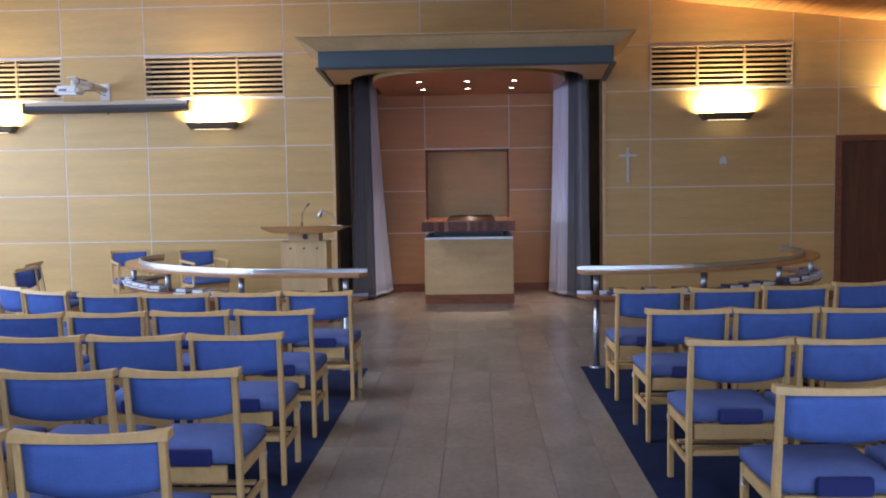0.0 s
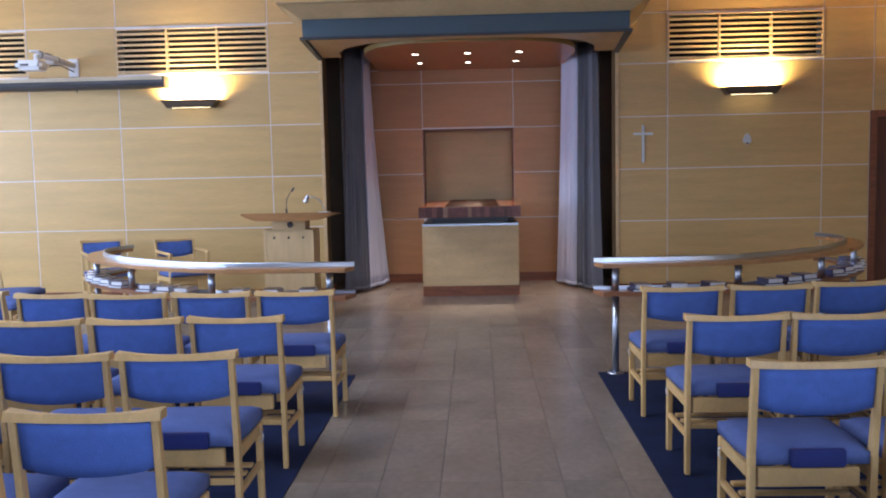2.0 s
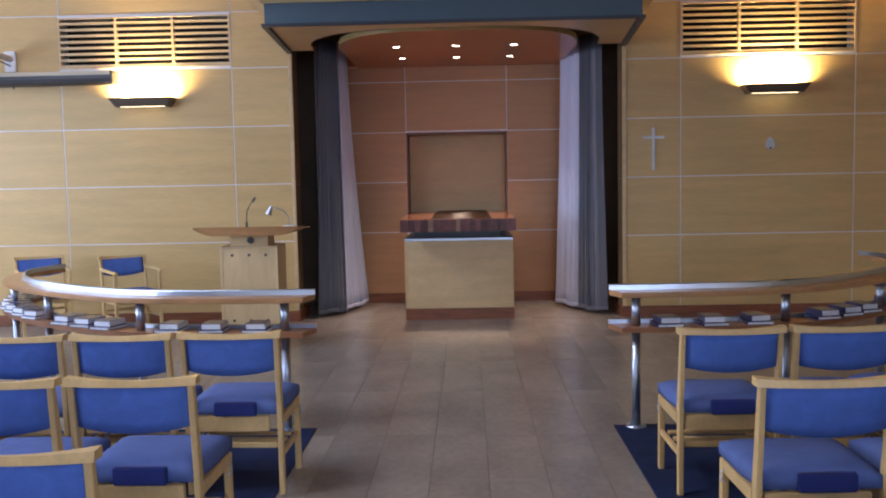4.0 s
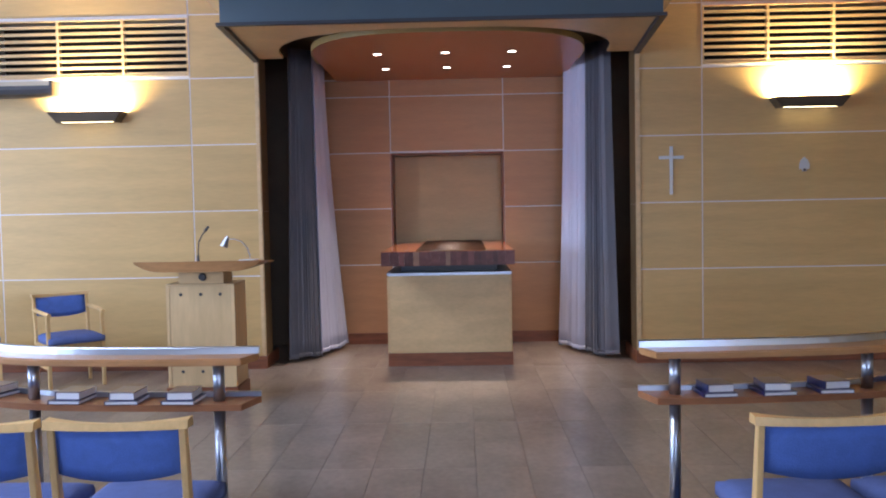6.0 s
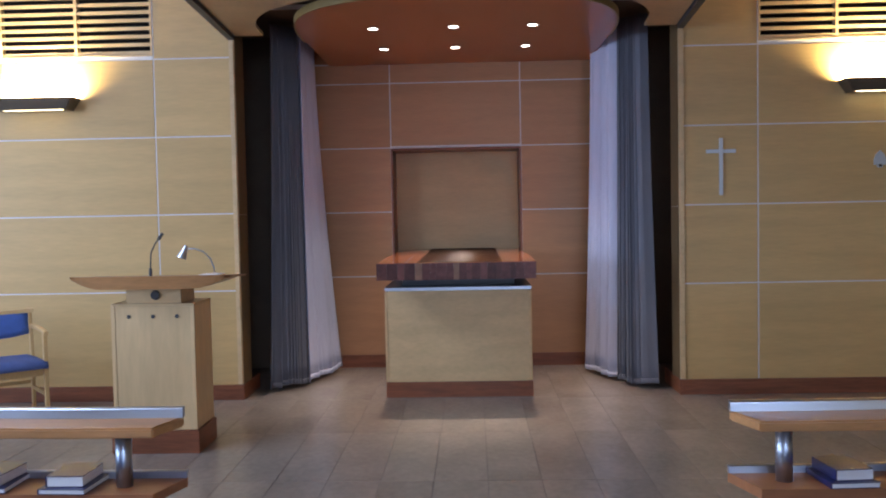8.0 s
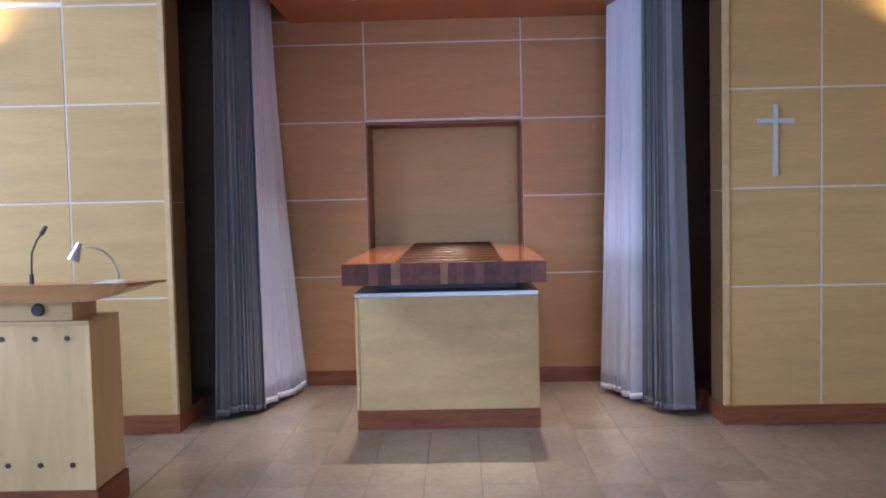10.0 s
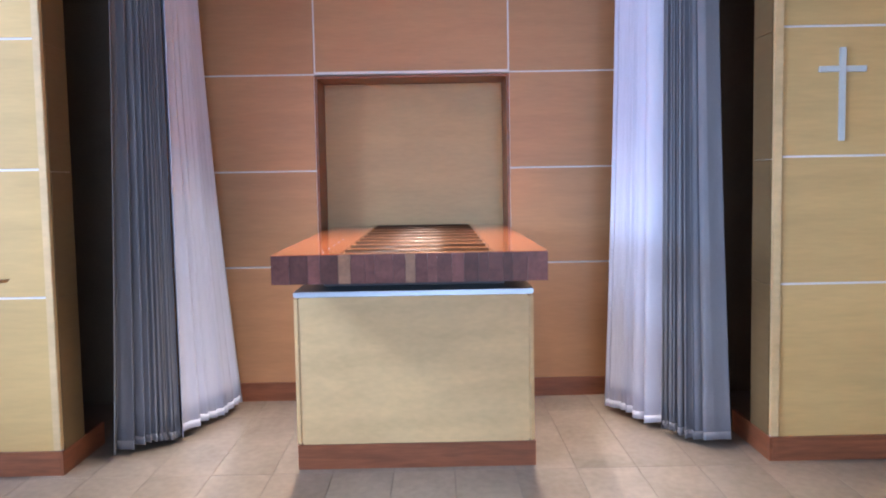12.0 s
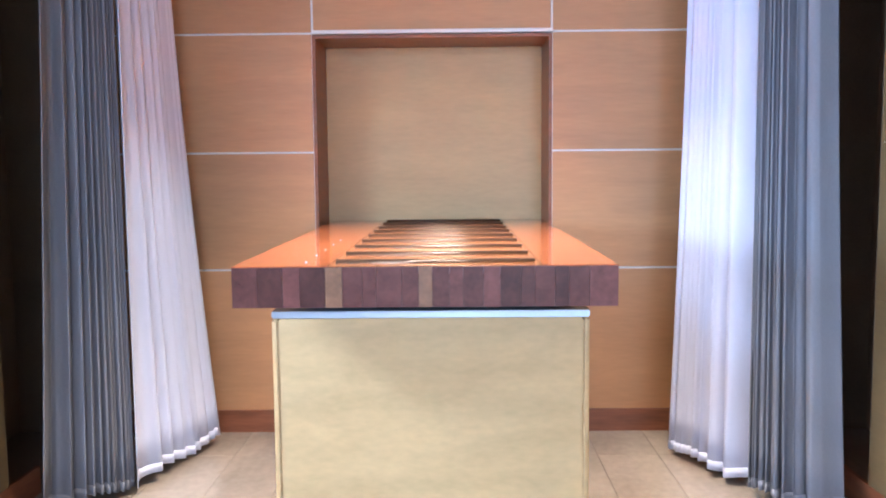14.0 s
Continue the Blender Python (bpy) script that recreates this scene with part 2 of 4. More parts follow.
def structure(name, bm, mat, label, category="", smooth=False):
    ob = new(name, finish(bm, name, mat, smooth))
    return tagged(ob, label, category, "", "structure")


# ---- the large structure ----
FY = 11.05          # face of the panelled front wall
RY = 12.40          # back of the recess
XL, XR, YB = -7.6, 6.4, -11.0
RL, RR = -1.57, 1.82


def wall_prism(name, x0, x1, y0, y1, z0, label):
    """A wall block that ends at the sloping ceiling."""
    bm = bmesh.new()
    v = [bm.verts.new(p) for p in ((x0, y0, z0), (x1, y0, z0), (x1, y1, z0), (x0, y1, z0),
                                  (x0, y0, ceil_z(x0)), (x1, y0, ceil_z(x1)), (x1, y1, ceil_z(x1)), (x0, y1, ceil_z(x0)))]
    for f in ((0, 1, 2, 3), (4, 5, 6, 7), (0, 1, 5, 4), (1, 2, 6, 5), (2, 3, 7, 6), (3, 0, 4, 7)):
        bm.faces.new([v[k] for k in f])
    return bm


def merge(*bms):
    out = bmesh.new()
    for b in bms:
        me = bpy.data.meshes.new("tmp")
        b.to_mesh(me)
        b.free()
        out.from_mesh(me)
        bpy.data.meshes.remove(me)
    return out


DX0, DX1, DZ = 4.70, 5.76, 2.06
VENTS = [(-6.83, -5.06), (-3.98, -2.20), (2.415, 4.16)]
VZ0, VZ1 = 2.675, 3.195
# backing of the front wall, in blocks round its openings (recess, door, vents)
BK0, BK1 = FY + 0.0035, FY + 0.25
blocks = []
xs = [XL, -6.83, -5.06, -3.98, -2.20, RL]
for k in range(5):
    x0, x1 = xs[k], xs[k + 1]
    if k in (1, 3):
        blocks += [boxes((x0, x1, BK0, BK1, 0, VZ0)), wall_prism("w", x0, x1, BK0, BK1, VZ1, "")]
    else:
        blocks.append(wall_prism("w", x0, x1, BK0, BK1, 0, ""))
blocks.append(wall_prism("w", RL, RR, BK0, BK1, 3.06, ""))
blocks.append(wall_prism("w", RR, 2.415, BK0, BK1, 0, ""))
blocks += [boxes((2.415, 4.16, BK0, BK1, 0, VZ0)), wall_prism("w", 2.415, 4.16, BK0, BK1, VZ1, "")]
blocks.append(wall_prism("w", 4.16, DX0, BK0, BK1, 0, ""))
blocks.append(wall_prism("w", DX0, DX1, BK0, BK1, DZ, ""))
blocks.append(wall_prism("w", DX1, XR, BK0, BK1, 0, ""))
wall_front = structure("wall_front", merge(*blocks), JOINT, "front wall faced in pale maple panels with white joints", "wall")

recess = boxes( (RL, -0.50, RY + 0.0035, RY + 0.9, 0, 3.06), (0.70, RR, RY + 0.0035, RY + 0.9, 0, 3.06),
               (-0.50, 0.70, RY + 0.0035, RY + 0.9, 2.03, 3.06), (-0.50, 0.70, RY + 0.0035, RY + 0.9, 0, 0.95), (-0.50, 0.70, RY + 0.38, RY + 0.9, 0.95, 2.03))
wall_recess = structure("wall_recess", recess, JOINT, "recess walls behind the catafalque, rosy veneer panels", "wall")
# pockets added behind the jambs, their dark colour replacing the shade there
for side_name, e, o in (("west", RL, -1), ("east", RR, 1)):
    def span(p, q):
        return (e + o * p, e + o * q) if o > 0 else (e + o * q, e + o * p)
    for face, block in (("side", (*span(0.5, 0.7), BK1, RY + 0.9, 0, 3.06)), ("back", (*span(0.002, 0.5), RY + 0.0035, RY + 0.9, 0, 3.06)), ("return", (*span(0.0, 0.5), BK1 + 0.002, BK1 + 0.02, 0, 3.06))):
        structure("wall_pocket_%s_%s" % (side_name, face), boxes(block), BLACK, "added pocket wall beside the drawn curtains, coloured dark for shade", "wall")
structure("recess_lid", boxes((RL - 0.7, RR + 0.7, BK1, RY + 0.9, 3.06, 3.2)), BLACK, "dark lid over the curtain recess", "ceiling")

left = []
WINY = (1.7, 4.1, 4.7, 7.1, 7.7, 10.1)
edges = [YB, *WINY, FY + 0.25]
for k in range(0, len(edges) - 1):
    if k % 2 == 0:
        left.append(wall_prism("w", XL - 0.25, XL, edges[k], edges[k + 1], 0, ""))
    else:
        left += [boxes((XL - 0.25, XL, edges[k], edges[k + 1], 0, 0.85)), wall_prism("w", XL - 0.25, XL, edges[k], edges[k + 1], 2.85, "")]
structure("wall_left", merge(*left), PLASTER, "plain plastered side wall with tall windows", "wall")
structure("wall_right", wall_prism("w", XR, XR + 0.25, YB, FY + 0.25, 0, ""), MAPLE, "plain side wall in maple veneer", "wall")
rear = []
RWX = [XL - 0.25, -6.4, -3.2, -2.2, 1.0, 2.0, 5.2, XR + 0.25]
for k in range(7):
    if k % 2 == 0:
        rear.append(wall_prism("w", RWX[k], RWX[k + 1], YB - 0.25, YB, 0, ""))
    else:
        rear += [boxes((RWX[k], RWX[k + 1], YB - 0.25, YB, 0, 0.9)), wall_prism("w", RWX[k], RWX[k + 1], YB - 0.25, YB, 2.9, "")]
structure("wall_rear", merge(*rear), PLASTER, "plain plastered rear wall with windows", "wall")


def window(name, x0, x1, y0, y1, z0, z1):
    """A glazed frame in its wall opening, along x or along y."""
    w = 0.06
    along_y = (y1 - y0) > (x1 - x0)
    if along_y:
        bm = boxes((x0, x1, y0, y0 + w, z0, z1), (x0, x1, y1 - w, y1, z0, z1), (x0, x1, y0 + w, y1 - w, z0, z0 + w), (x0, x1, y0 + w, y1 - w, z1 - w, z1))
        gl = boxes(((x0 + x1) / 2 - 0.004, (x0 + x1) / 2 + 0.004, y0 + w, y1 - w, z0 + w, z1 - w))
    else:
        bm = boxes((x0, x0 + w, y0, y1, z0, z1), (x1 - w, x1, y0, y1, z0, z1), (x0 + w, x1 - w, y0, y1, z0, z0 + w), (x0 + w, x1 - w, y0, y1, z1 - w, z1))
        gl = boxes((x0 + w, x1 - w, (y0 + y1) / 2 - 0.004, (y0 + y1) / 2 + 0.004, z0 + w, z1 - w))
    ob = structure(name, bm, WHITEPL, "white framed window with one clear pane", "window")
    p = part("pane", gl, GLASS, ob)
    p.visible_shadow = False


for k in range(3):
    window("window_%d" % (k + 1), XL - 0.20, XL - 0.10, WINY[2 * k] + 0.002, WINY[2 * k + 1] - 0.002, 0.852, 2.848)
    window("window_%d" % (k + 4), RWX[2 * k + 1] + 0.002, RWX[2 * k + 2] - 0.002, YB - 0.20, YB - 0.10, 0.902, 2.898)

# sloping ceiling: boards with open joints under a deck, all one mesh, open at the added rooflights
bm = bmesh.new()


def slab_piece(x0, x1, y0, y1, lo, hi):
    """A piece of the roof between two plan lines, its faces following the slope."""
    v = [bm.verts.new((x, y, ceil_z(x) + lo)) for x, y in ((x0, y0), (x1, y0), (x1, y1), (x0, y1))]
    u = [bm.verts.new(w.co + Vector((0, 0, hi - lo))) for w in v]
    bm.faces.new(v)
    bm.faces.new(u)
    for k in range(4):
        bm.faces.new((v[k], v[(k + 1) % 4], u[(k + 1) % 4], u[k]))


step = 0.115


def roof_runs(x0, x1, margin=0.0):
    """The stretches of y that the roof covers between two x lines, open at the added rooflights."""
    runs, start = [], YB - 0.25
    for a, b, y0, y1 in sorted(ADDED_ROOFLIGHTS, key=lambda r: r[2]):
        if x1 > a - margin and x0 < b + margin:
            runs.append((start, y0))
            start = y1
    return runs + [(start, FY + 0.25)]


x = XL - 0.25
while x < XR + 0.25:
    x1 = min(x + step - 0.012, XR + 0.25)
    for y0, y1 in roof_runs(x, x1):
        slab_piece(x, x1, y0, y1, 0.0, 0.022)
    x += step
deck = sorted({XL - 0.25, XR + 0.25, *[v for a, b, _, _ in ADDED_ROOFLIGHTS for v in (a - 0.12, b + 0.12)]})
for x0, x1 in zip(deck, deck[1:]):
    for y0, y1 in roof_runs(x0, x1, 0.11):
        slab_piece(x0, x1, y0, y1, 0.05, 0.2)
structure("ceiling", bm, CEILWOOD, "sloping ceiling of orange-brown timber boards", "ceiling")
# unseen frames and panes, added to house the roof fill lamps
for LX0, LX1, LY0, LY1 in ADDED_ROOFLIGHTS:
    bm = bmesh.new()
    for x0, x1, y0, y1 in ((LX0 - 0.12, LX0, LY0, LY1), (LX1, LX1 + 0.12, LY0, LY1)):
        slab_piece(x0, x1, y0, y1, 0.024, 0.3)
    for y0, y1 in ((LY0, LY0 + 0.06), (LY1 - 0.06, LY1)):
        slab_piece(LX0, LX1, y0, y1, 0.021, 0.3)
    rooflight = structure("window_rooflight", bm, WHITEPL, "unseen white framed rooflight, added in the timber ceiling for fill light", "window")
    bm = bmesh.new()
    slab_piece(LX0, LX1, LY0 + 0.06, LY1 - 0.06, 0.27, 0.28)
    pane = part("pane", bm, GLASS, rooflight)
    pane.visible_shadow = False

floor = structure("floor", boxes((XL - 0.25, XR + 0.25, YB - 0.25, RY + 0.9, -0.2, -0.0022)), GROUT, "floor of long beige stone tiles with dark joints", "floor")
# carpets under the two blocks of chairs
AL, AR = -0.70, 1.05
structure("carpet_west", boxes((XL, AL, YB, 7.05, -0.003, 0.006)), CARPET, "navy blue carpet under the rows of chairs", "carpet")
structure("carpet_east", boxes((AR, XR, YB, 7.05, -0.003, 0.006)), CARPET, "navy blue carpet under the rows of chairs", "carpet")
structure("ground", boxes((-400, 400, -400, 400, -0.6, -0.3)), material("lawn", (0.06, 0.09, 0.03), 0.9, vary=0.4, scale=(0.4, 0.4, 0.4), fine=30), "grassy ground outside the windows", "ground")

# skirtings
sk = bmesh.new()
for a in ((XL, RL - 0.004, FY - 0.018, BK0, 0, 0.115), (RR + 0.004, DX0 - 0.005, FY - 0.018, BK0, 0, 0.115), (DX1 + 0.005, XR, FY - 0.018, BK0, 0, 0.115)):
    box(sk, *a)
structure("baseboard", sk, REDWOOD, "red-brown timber skirting along the front wall", "skirting")
sk = boxes((RL - 0.003, RL + 0.012, FY - 0.018, FY + 0.5, 0, 0.115), (RR - 0.012, RR + 0.003, FY - 0.018, FY + 0.5, 0, 0.115), (RL + 0.014, RR - 0.014, RY - 0.016, RY + 0.0035, 0, 0.115))
structure("baseboard_recess", sk, REDWOOD, "red-brown timber skirting inside the recess", "skirting")
# light lipping on the corners of the recess
structure("trim_jamb", boxes((RL - 0.034, RL + 0.004, FY - 0.014, FY + 0.02, 0.118, 3.05, ), (RR - 0.004, RR + 0.034, FY - 0.014, FY + 0.02, 0.118, 3.05), bevel=0.004), PALE, "pale timber lipping on the corners of the recess", "trim")

# panels of the front wall
ZS = (0.107, 0.85, 1.45, 2.05, 2.65, 3.22, 3.82)
GAP = 0.0052


def panel(x0, x1, z0, z1, mat, parent, y=FY, clip=True):
    """One veneered board, proud of its backing; its top follows the ceiling where it meets it."""
    a, b = x0 + GAP, x1 - GAP
    za, zb = z1 - GAP, z1 - GAP
    if clip:
        za, zb = min(za, ceil_z(a)), min(zb, ceil_z(b))
        if za < z0 + 0.05:
            return
    bm = bmesh.new()
    v = [bm.verts.new(p) for p in ((a, y, z0 + GAP), (b, y, z0 + GAP), (b, y, zb), (a, y, za))]
    u = [bm.verts.new((w.co.x, y + 0.003, w.co.z)) for w in v]
    bm.faces.new(v)
    bm.faces.new(u)
    for k in range(4):
        bm.faces.new((v[k], v[(k + 1) % 4], u[(k + 1) % 4], u[k]))
    bmesh.ops.bevel(bm, geom=[e for e in bm.edges if e.verts[0].co.y < y + 0.001 and e.verts[1].co.y < y + 0.001], offset=0.002, segments=1, affect="EDGES")
    part("panel", bm, mat, parent)


def column(x0, x1, rows):
    for z0, z1 in rows:
        panel(x0, x1, z0, z1, MAPLE, wall_front)


low = list(zip(ZS, ZS[1:]))
full = low + [(3.82, 4.42), (4.42, 5.02)]
vent_rows = [r for r in full if r != (2.65, 3.22)]
column(XL, -6.83, full)
column(-6.83, -5.055, vent_rows)
column(-5.055, -3.98, full)
column(-3.98, -2.195, vent_rows)
column(-2.195, RL - 0.03, full)
for a, b in ((RL - 0.03, -0.46), (-0.46, 0.69), (0.69, RR + 0.03)):
    column(a, b, [(3.05, 3.22), (3.22, 3.82), (3.82, 4.42)])
column(RR + 0.03, 2.41, full)
column(2.41, 4.165, vent_rows)
column(4.165, DX0, low[:3])
column(4.165, 4.73, full[3:])
column(4.73, XR, full[3:])
column(DX1, XR, low[:3])

# panels of the recess
CZ = (0.107, 0.845, 1.44, 2.03, 2.62, 2.80, 3.05)
for z0, z1 in zip(CZ, CZ[1:]):
    panel(RL + 0.02, -0.497, z0, z1, CHERRY, wall_recess, RY, False)
    panel(0.697, RR - 0.02, z0, z1, CHERRY, wall_recess, RY, False)
    if z0 >= 2.03:
        panel(-0.497, 0.697, z0, z1, CHERRY, wall_recess, RY, False)
# side returns: the shade inside the recess is put into their colour
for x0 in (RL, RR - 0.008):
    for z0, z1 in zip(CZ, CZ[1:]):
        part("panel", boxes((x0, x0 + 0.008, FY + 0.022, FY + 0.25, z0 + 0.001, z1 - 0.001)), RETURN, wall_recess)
trim = boxes((-0.497, 0.697, RY - 0.012, RY + 0.004, 2.026, 2.044))
part("niche_trim", trim, JOINT, wall_recess, "pale strip over the niche")
reveal = boxes((-0.50, -0.484, RY + 0.004, RY + 0.38, 0.95, 2.022), (0.684, 0.70, RY + 0.004, RY + 0.38, 0.95, 2.022), (-0.484, 0.684, RY + 0.004, RY + 0.38, 2.006, 2.022))
part("niche_reveal", reveal, REDWOOD, wall_recess, "red-brown timber lining of the niche")
part("niche_door", boxes((-0.482, 0.682, RY + 0.358, RY + 0.38, 0.96, 2.004)), material("niche_board", (0.56, 0.39, 0.195), 0.45, vary=0.1, scale=(1.5, 1.5, 6), fine=9, bump=0.02), wall_recess, "plain maple door closing the niche")

# door in the front wall
door = structure("door_1", boxes((DX0, DX0 + 0.075, FY - 0.02, FY + 0.24, 0, DZ), (DX1 - 0.075, DX1, FY - 0.02, FY + 0.24, 0, DZ), (DX0 + 0.075, DX1 - 0.075, FY - 0.02, FY + 0.24, DZ - 0.075, DZ), bevel=0.004), REDWOOD, "closed dark red-brown timber door in its frame", "door")
part("door_leaf", boxes((DX0 + 0.079, DX1 - 0.079, FY + 0.03, FY + 0.075, 0.006, DZ - 0.079), bevel=0.003), DOORWOOD, door, "dark red-brown door leaf")


# ---- fixtures on the front wall ----
def vent(x0, x1):
    ob = thing("wall_vent", (x0 + x1) / 2, FY, VZ0, "slatted maple ventilation grille in the panelled wall", "vent", "wall grilles")
    w, h = x1 - x0, VZ1 - VZ0
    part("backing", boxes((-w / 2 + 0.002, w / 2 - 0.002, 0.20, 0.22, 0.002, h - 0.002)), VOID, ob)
    fr = boxes((-w / 2, -w / 2 + 0.014, -0.004, 0.05, 0, h), (w / 2 - 0.014, w / 2, -0.004, 0.05, 0, h), (-w / 2 + 0.014, w / 2 - 0.014, -0.004, 0.05, 0, 0.012), (-w / 2 + 0.014, w / 2 - 0.014, -0.004, 0.05, h - 0.012, h))
    part("frame", fr, PALE, ob)
    n = 8
    sect = [(-w / 2 + 0.016, -w / 6 - 0.012), (-w / 6 + 0.012, w / 6 - 0.012), (w / 6 + 0.012, w / 2 - 0.016)]
    for s in (-1, 1):
        part("mullion", boxes((s * w / 6 - 0.011, s * w / 6 + 0.011, -0.003, 0.05, 0.013, h - 0.013)), PALE, ob)
    pitch = (h - 0.024) / n
    shared = {}
    for k in range(n):
        for j, (a, b) in enumerate(sect):
            if j not in shared:
                bm = bmesh.new()
                extrude_x(bm, [(0.0, 0.0), (0.05, 0.006), (0.05, 0.032), (0.0, 0.026)], a, b)
                shared[j] = finish(bm, "slat", PALE)
            s = new("slat", shared[j])
            s.parent = ob
            s.location = (0, 0.001, 0.012 + k * pitch + 0.003)


for x0, x1 in VENTS:
    vent(x0, x1)


def wall_lamp(x):
    """An uplighter: a dark trough with a tube, and a slit below."""
    ob = thing("wall_lamp", x, FY, 2.27, "bronze trough uplighter glowing warm on the panelled wall", "wall lamp", "wall lamps")
    bm = bmesh.new()
    # tapered trough: front face, floor halves and ends
    t, b = 0.325, 0.262
    def quadbox(pts, thick):
        v = [bm.verts.new(p) for p in pts]
        nrm = (Vector(pts[1]) - Vector(pts[0])).cross(Vector(pts[3]) - Vector(pts[0])).normalized() * thick
        u = [bm.verts.new(Vector(p) + nrm) for p in pts]
        bm.faces.new(v)
        bm.faces.new(u)
        for k in range(4):
            bm.faces.new((v[k], v[(k + 1) % 4], u[(k + 1) % 4], u[k]))
    quadbox([(-b, -0.13, 0.0), (b, -0.13, 0.0), (t, -0.17, 0.09), (-t, -0.17, 0.09)], 0.008)
    quadbox([(-b, -0.002, 0.0), (-b, -0.13, 0.0), (-t, -0.17, 0.09), (-t, -0.002, 0.09)], 0.008)
    quadbox([(b, -0.13, 0.0), (b, -0.002, 0.0), (t, -0.002, 0.09), (t, -0.17, 0.09)], 0.008)
    box(bm, -b, b, -0.13, -0.12, 0.0, 0.008)
    box(bm, -b, b, -0.075, -0.002, 0.0, 0.008)
    part("trough", bm, BRONZE, ob)
    part("tube", tube(bmesh.new(), (-0.27, -0.085, 0.07), (0.27, -0.085, 0.07), 0.012), GLOW, ob, "glowing lamp tube")
    part("slit", boxes((-0.225, 0.225, -0.119, -0.077, -0.003, 0.005)), SLIT, ob, "glowing slit")


for x in LAMPS:
    wall_lamp(x)

cross = thing("wall_cross", 2.13, FY, 1.52, "small silver latin cross fixed to the panelled wall", "cross")
bm = boxes((-0.0135, 0.0135, -0.018, 0.0, 0.0, 0.43), bevel=0.002)
part("upright", bm, SILVER, cross)
part("crossbar", merge(boxes((-0.11, -0.014, -0.018, 0, 0.318, 0.345), bevel=0.002), boxes((0.014, 0.11, -0.018, 0, 0.318, 0.345), bevel=0.002)), SILVER, cross)

emblem = thing("wall_emblem", 3.315, FY, 1.705, "small silver leaf-shaped plaque on the panelled wall", "plaque")
bm = bmesh.new()
prof = [(-0.018, 0.0), (0.018, 0.0), (0.022, 0.022), (0.043, 0.018), (0.045, 0.06), (0.03, 0.10), (0.0, 0.128), (-0.03, 0.10), (-0.045, 0.06), (-0.043, 0.018), (-0.022, 0.022)]
a = [bm.verts.new((x, -0.012, z)) for x, z in prof]
b = [bm.verts.new((x, 0.0, z)) for x, z in prof]
bm.faces.new(a)
bm.faces.new(b[::-1])
for k in range(len(prof)):
    bm.faces.new((a[k], a[(k + 1) % len(prof)], b[(k + 1) % len(prof)], b[k]))
part("plate", bm, SILVER, emblem)
part("clapper", boxes((-0.012, 0.012, -0.018, -0.012, 0.004, 0.024), bevel=0.003), BRONZE, emblem)

# projection screen case, its end brackets fixed to the wall
screen = thing("projection_screen", -4.42, FY, 2.50, "rolled-up projection screen in a long dark grey case", "projector screen")
bm = bmesh.new()
extrude_x(bm, [(-0.05, 0.012), (-0.03, 0.0), (-0.14, 0.0), (-0.19, 0.02), (-0.21, 0.055), (-0.205, 0.088), (-0.05, 0.088)][::1], -1.04, 1.04)
part("case", bm, DARKGREY, screen)
part("upper_cover", boxes((-1.04, 1.04, -0.195, -0.05, 0.090, 0.128), bevel=0.006), material("beige_metal", (0.55, 0.47, 0.34), 0.5, vary=0.05), screen, "beige upper cover")
for s in (-1, 1):
    part("end_cap", boxes((s * 1.05 - 0.012, s * 1.05 + 0.012, -0.212, -0.04, -0.002, 0.13), bevel=0.004), DARKGREY, screen)
    part("bracket", boxes((s * 0.9 - 0.02, s * 0.9 + 0.02, -0.05, 0.0, 0.03, 0.12)), DARKGREY, screen)
part("pull", tube(bmesh.new(), (0.0, -0.12, -0.03), (0.0, -0.12, 0.0), 0.008), DARKGREY, screen)

# short-throw projector on its wall arm
proj = thing("projector", -4.49, FY, 2.66, "white projector hung from a jointed wall arm", "projector")
part("wall_plate", boxes((-0.06, 0.06, -0.03, 0.0, 0.0, 0.21), bevel=0.006), WHITEPL, proj)
bm = bmesh.new()
pipe(bm, [(0.0, -0.03, 0.13), (-0.03, -0.3, 0.15), (-0.07, -0.7, 0.17)], 0.035, 10)
part("arm", bm, WHITEPL, proj, smooth=True)
part("slider", boxes((-0.12, 0.0, -0.5, -0.34, 0.10, 0.13), bevel=0.01), WHITEPL, proj)
body = part("body", boxes((-0.27, 0.02, -0.86, -0.62, -0.005, 0.10), bevel=0.032), WHITEPL, proj)
part("lens_window", boxes((-0.20, -0.10, -0.70, -0.64, 0.094, 0.102), bevel=0.002), DARKGREY, body)
part("vent_strip", boxes((-0.20, -0.11, -0.864, -0.859, 0.035, 0.055)), DARKGREY, body)
part("neck", tube(bmesh.new(), (-0.085, -0.72, 0.09), (-0.085, -0.72, 0.17), 0.03), WHITEPL, proj)
part("arm_slot", boxes((-0.085, -0.025, -0.62, -0.46, 0.196, 0.201), bevel=0.001), DARKGREY, proj)
for yy in (-0.34, -0.66):
    part("joint_collar", tube(bmesh.new(), (-0.035 - 0.1 * (-0.3 - yy), yy, 0.152 - 0.05 * (yy + 0.3)), (-0.037 - 0.1 * (-0.3 - yy), yy - 0.02, 0.153 - 0.05 * (yy + 0.3)), 0.040), DARKGREY, proj)
part("cable", pipe(bmesh.new(), [(-0.10, -0.64, 0.09), (-0.06, -0.5, 0.075), (-0.02, -0.3, 0.10), (0.0, -0.03, 0.06)], 0.007, 8), DARKGREY, proj, "dark cable")
part("bracket_plate", boxes((-0.14, -0.03, -0.78, -0.66, 0.196, 0.21), bevel=0.004), WHITEPL, proj)

# ---- canopy over the recess ----
CX0, CX1, CY = -1.47, 1.70, 9.50
SZ = 2.835


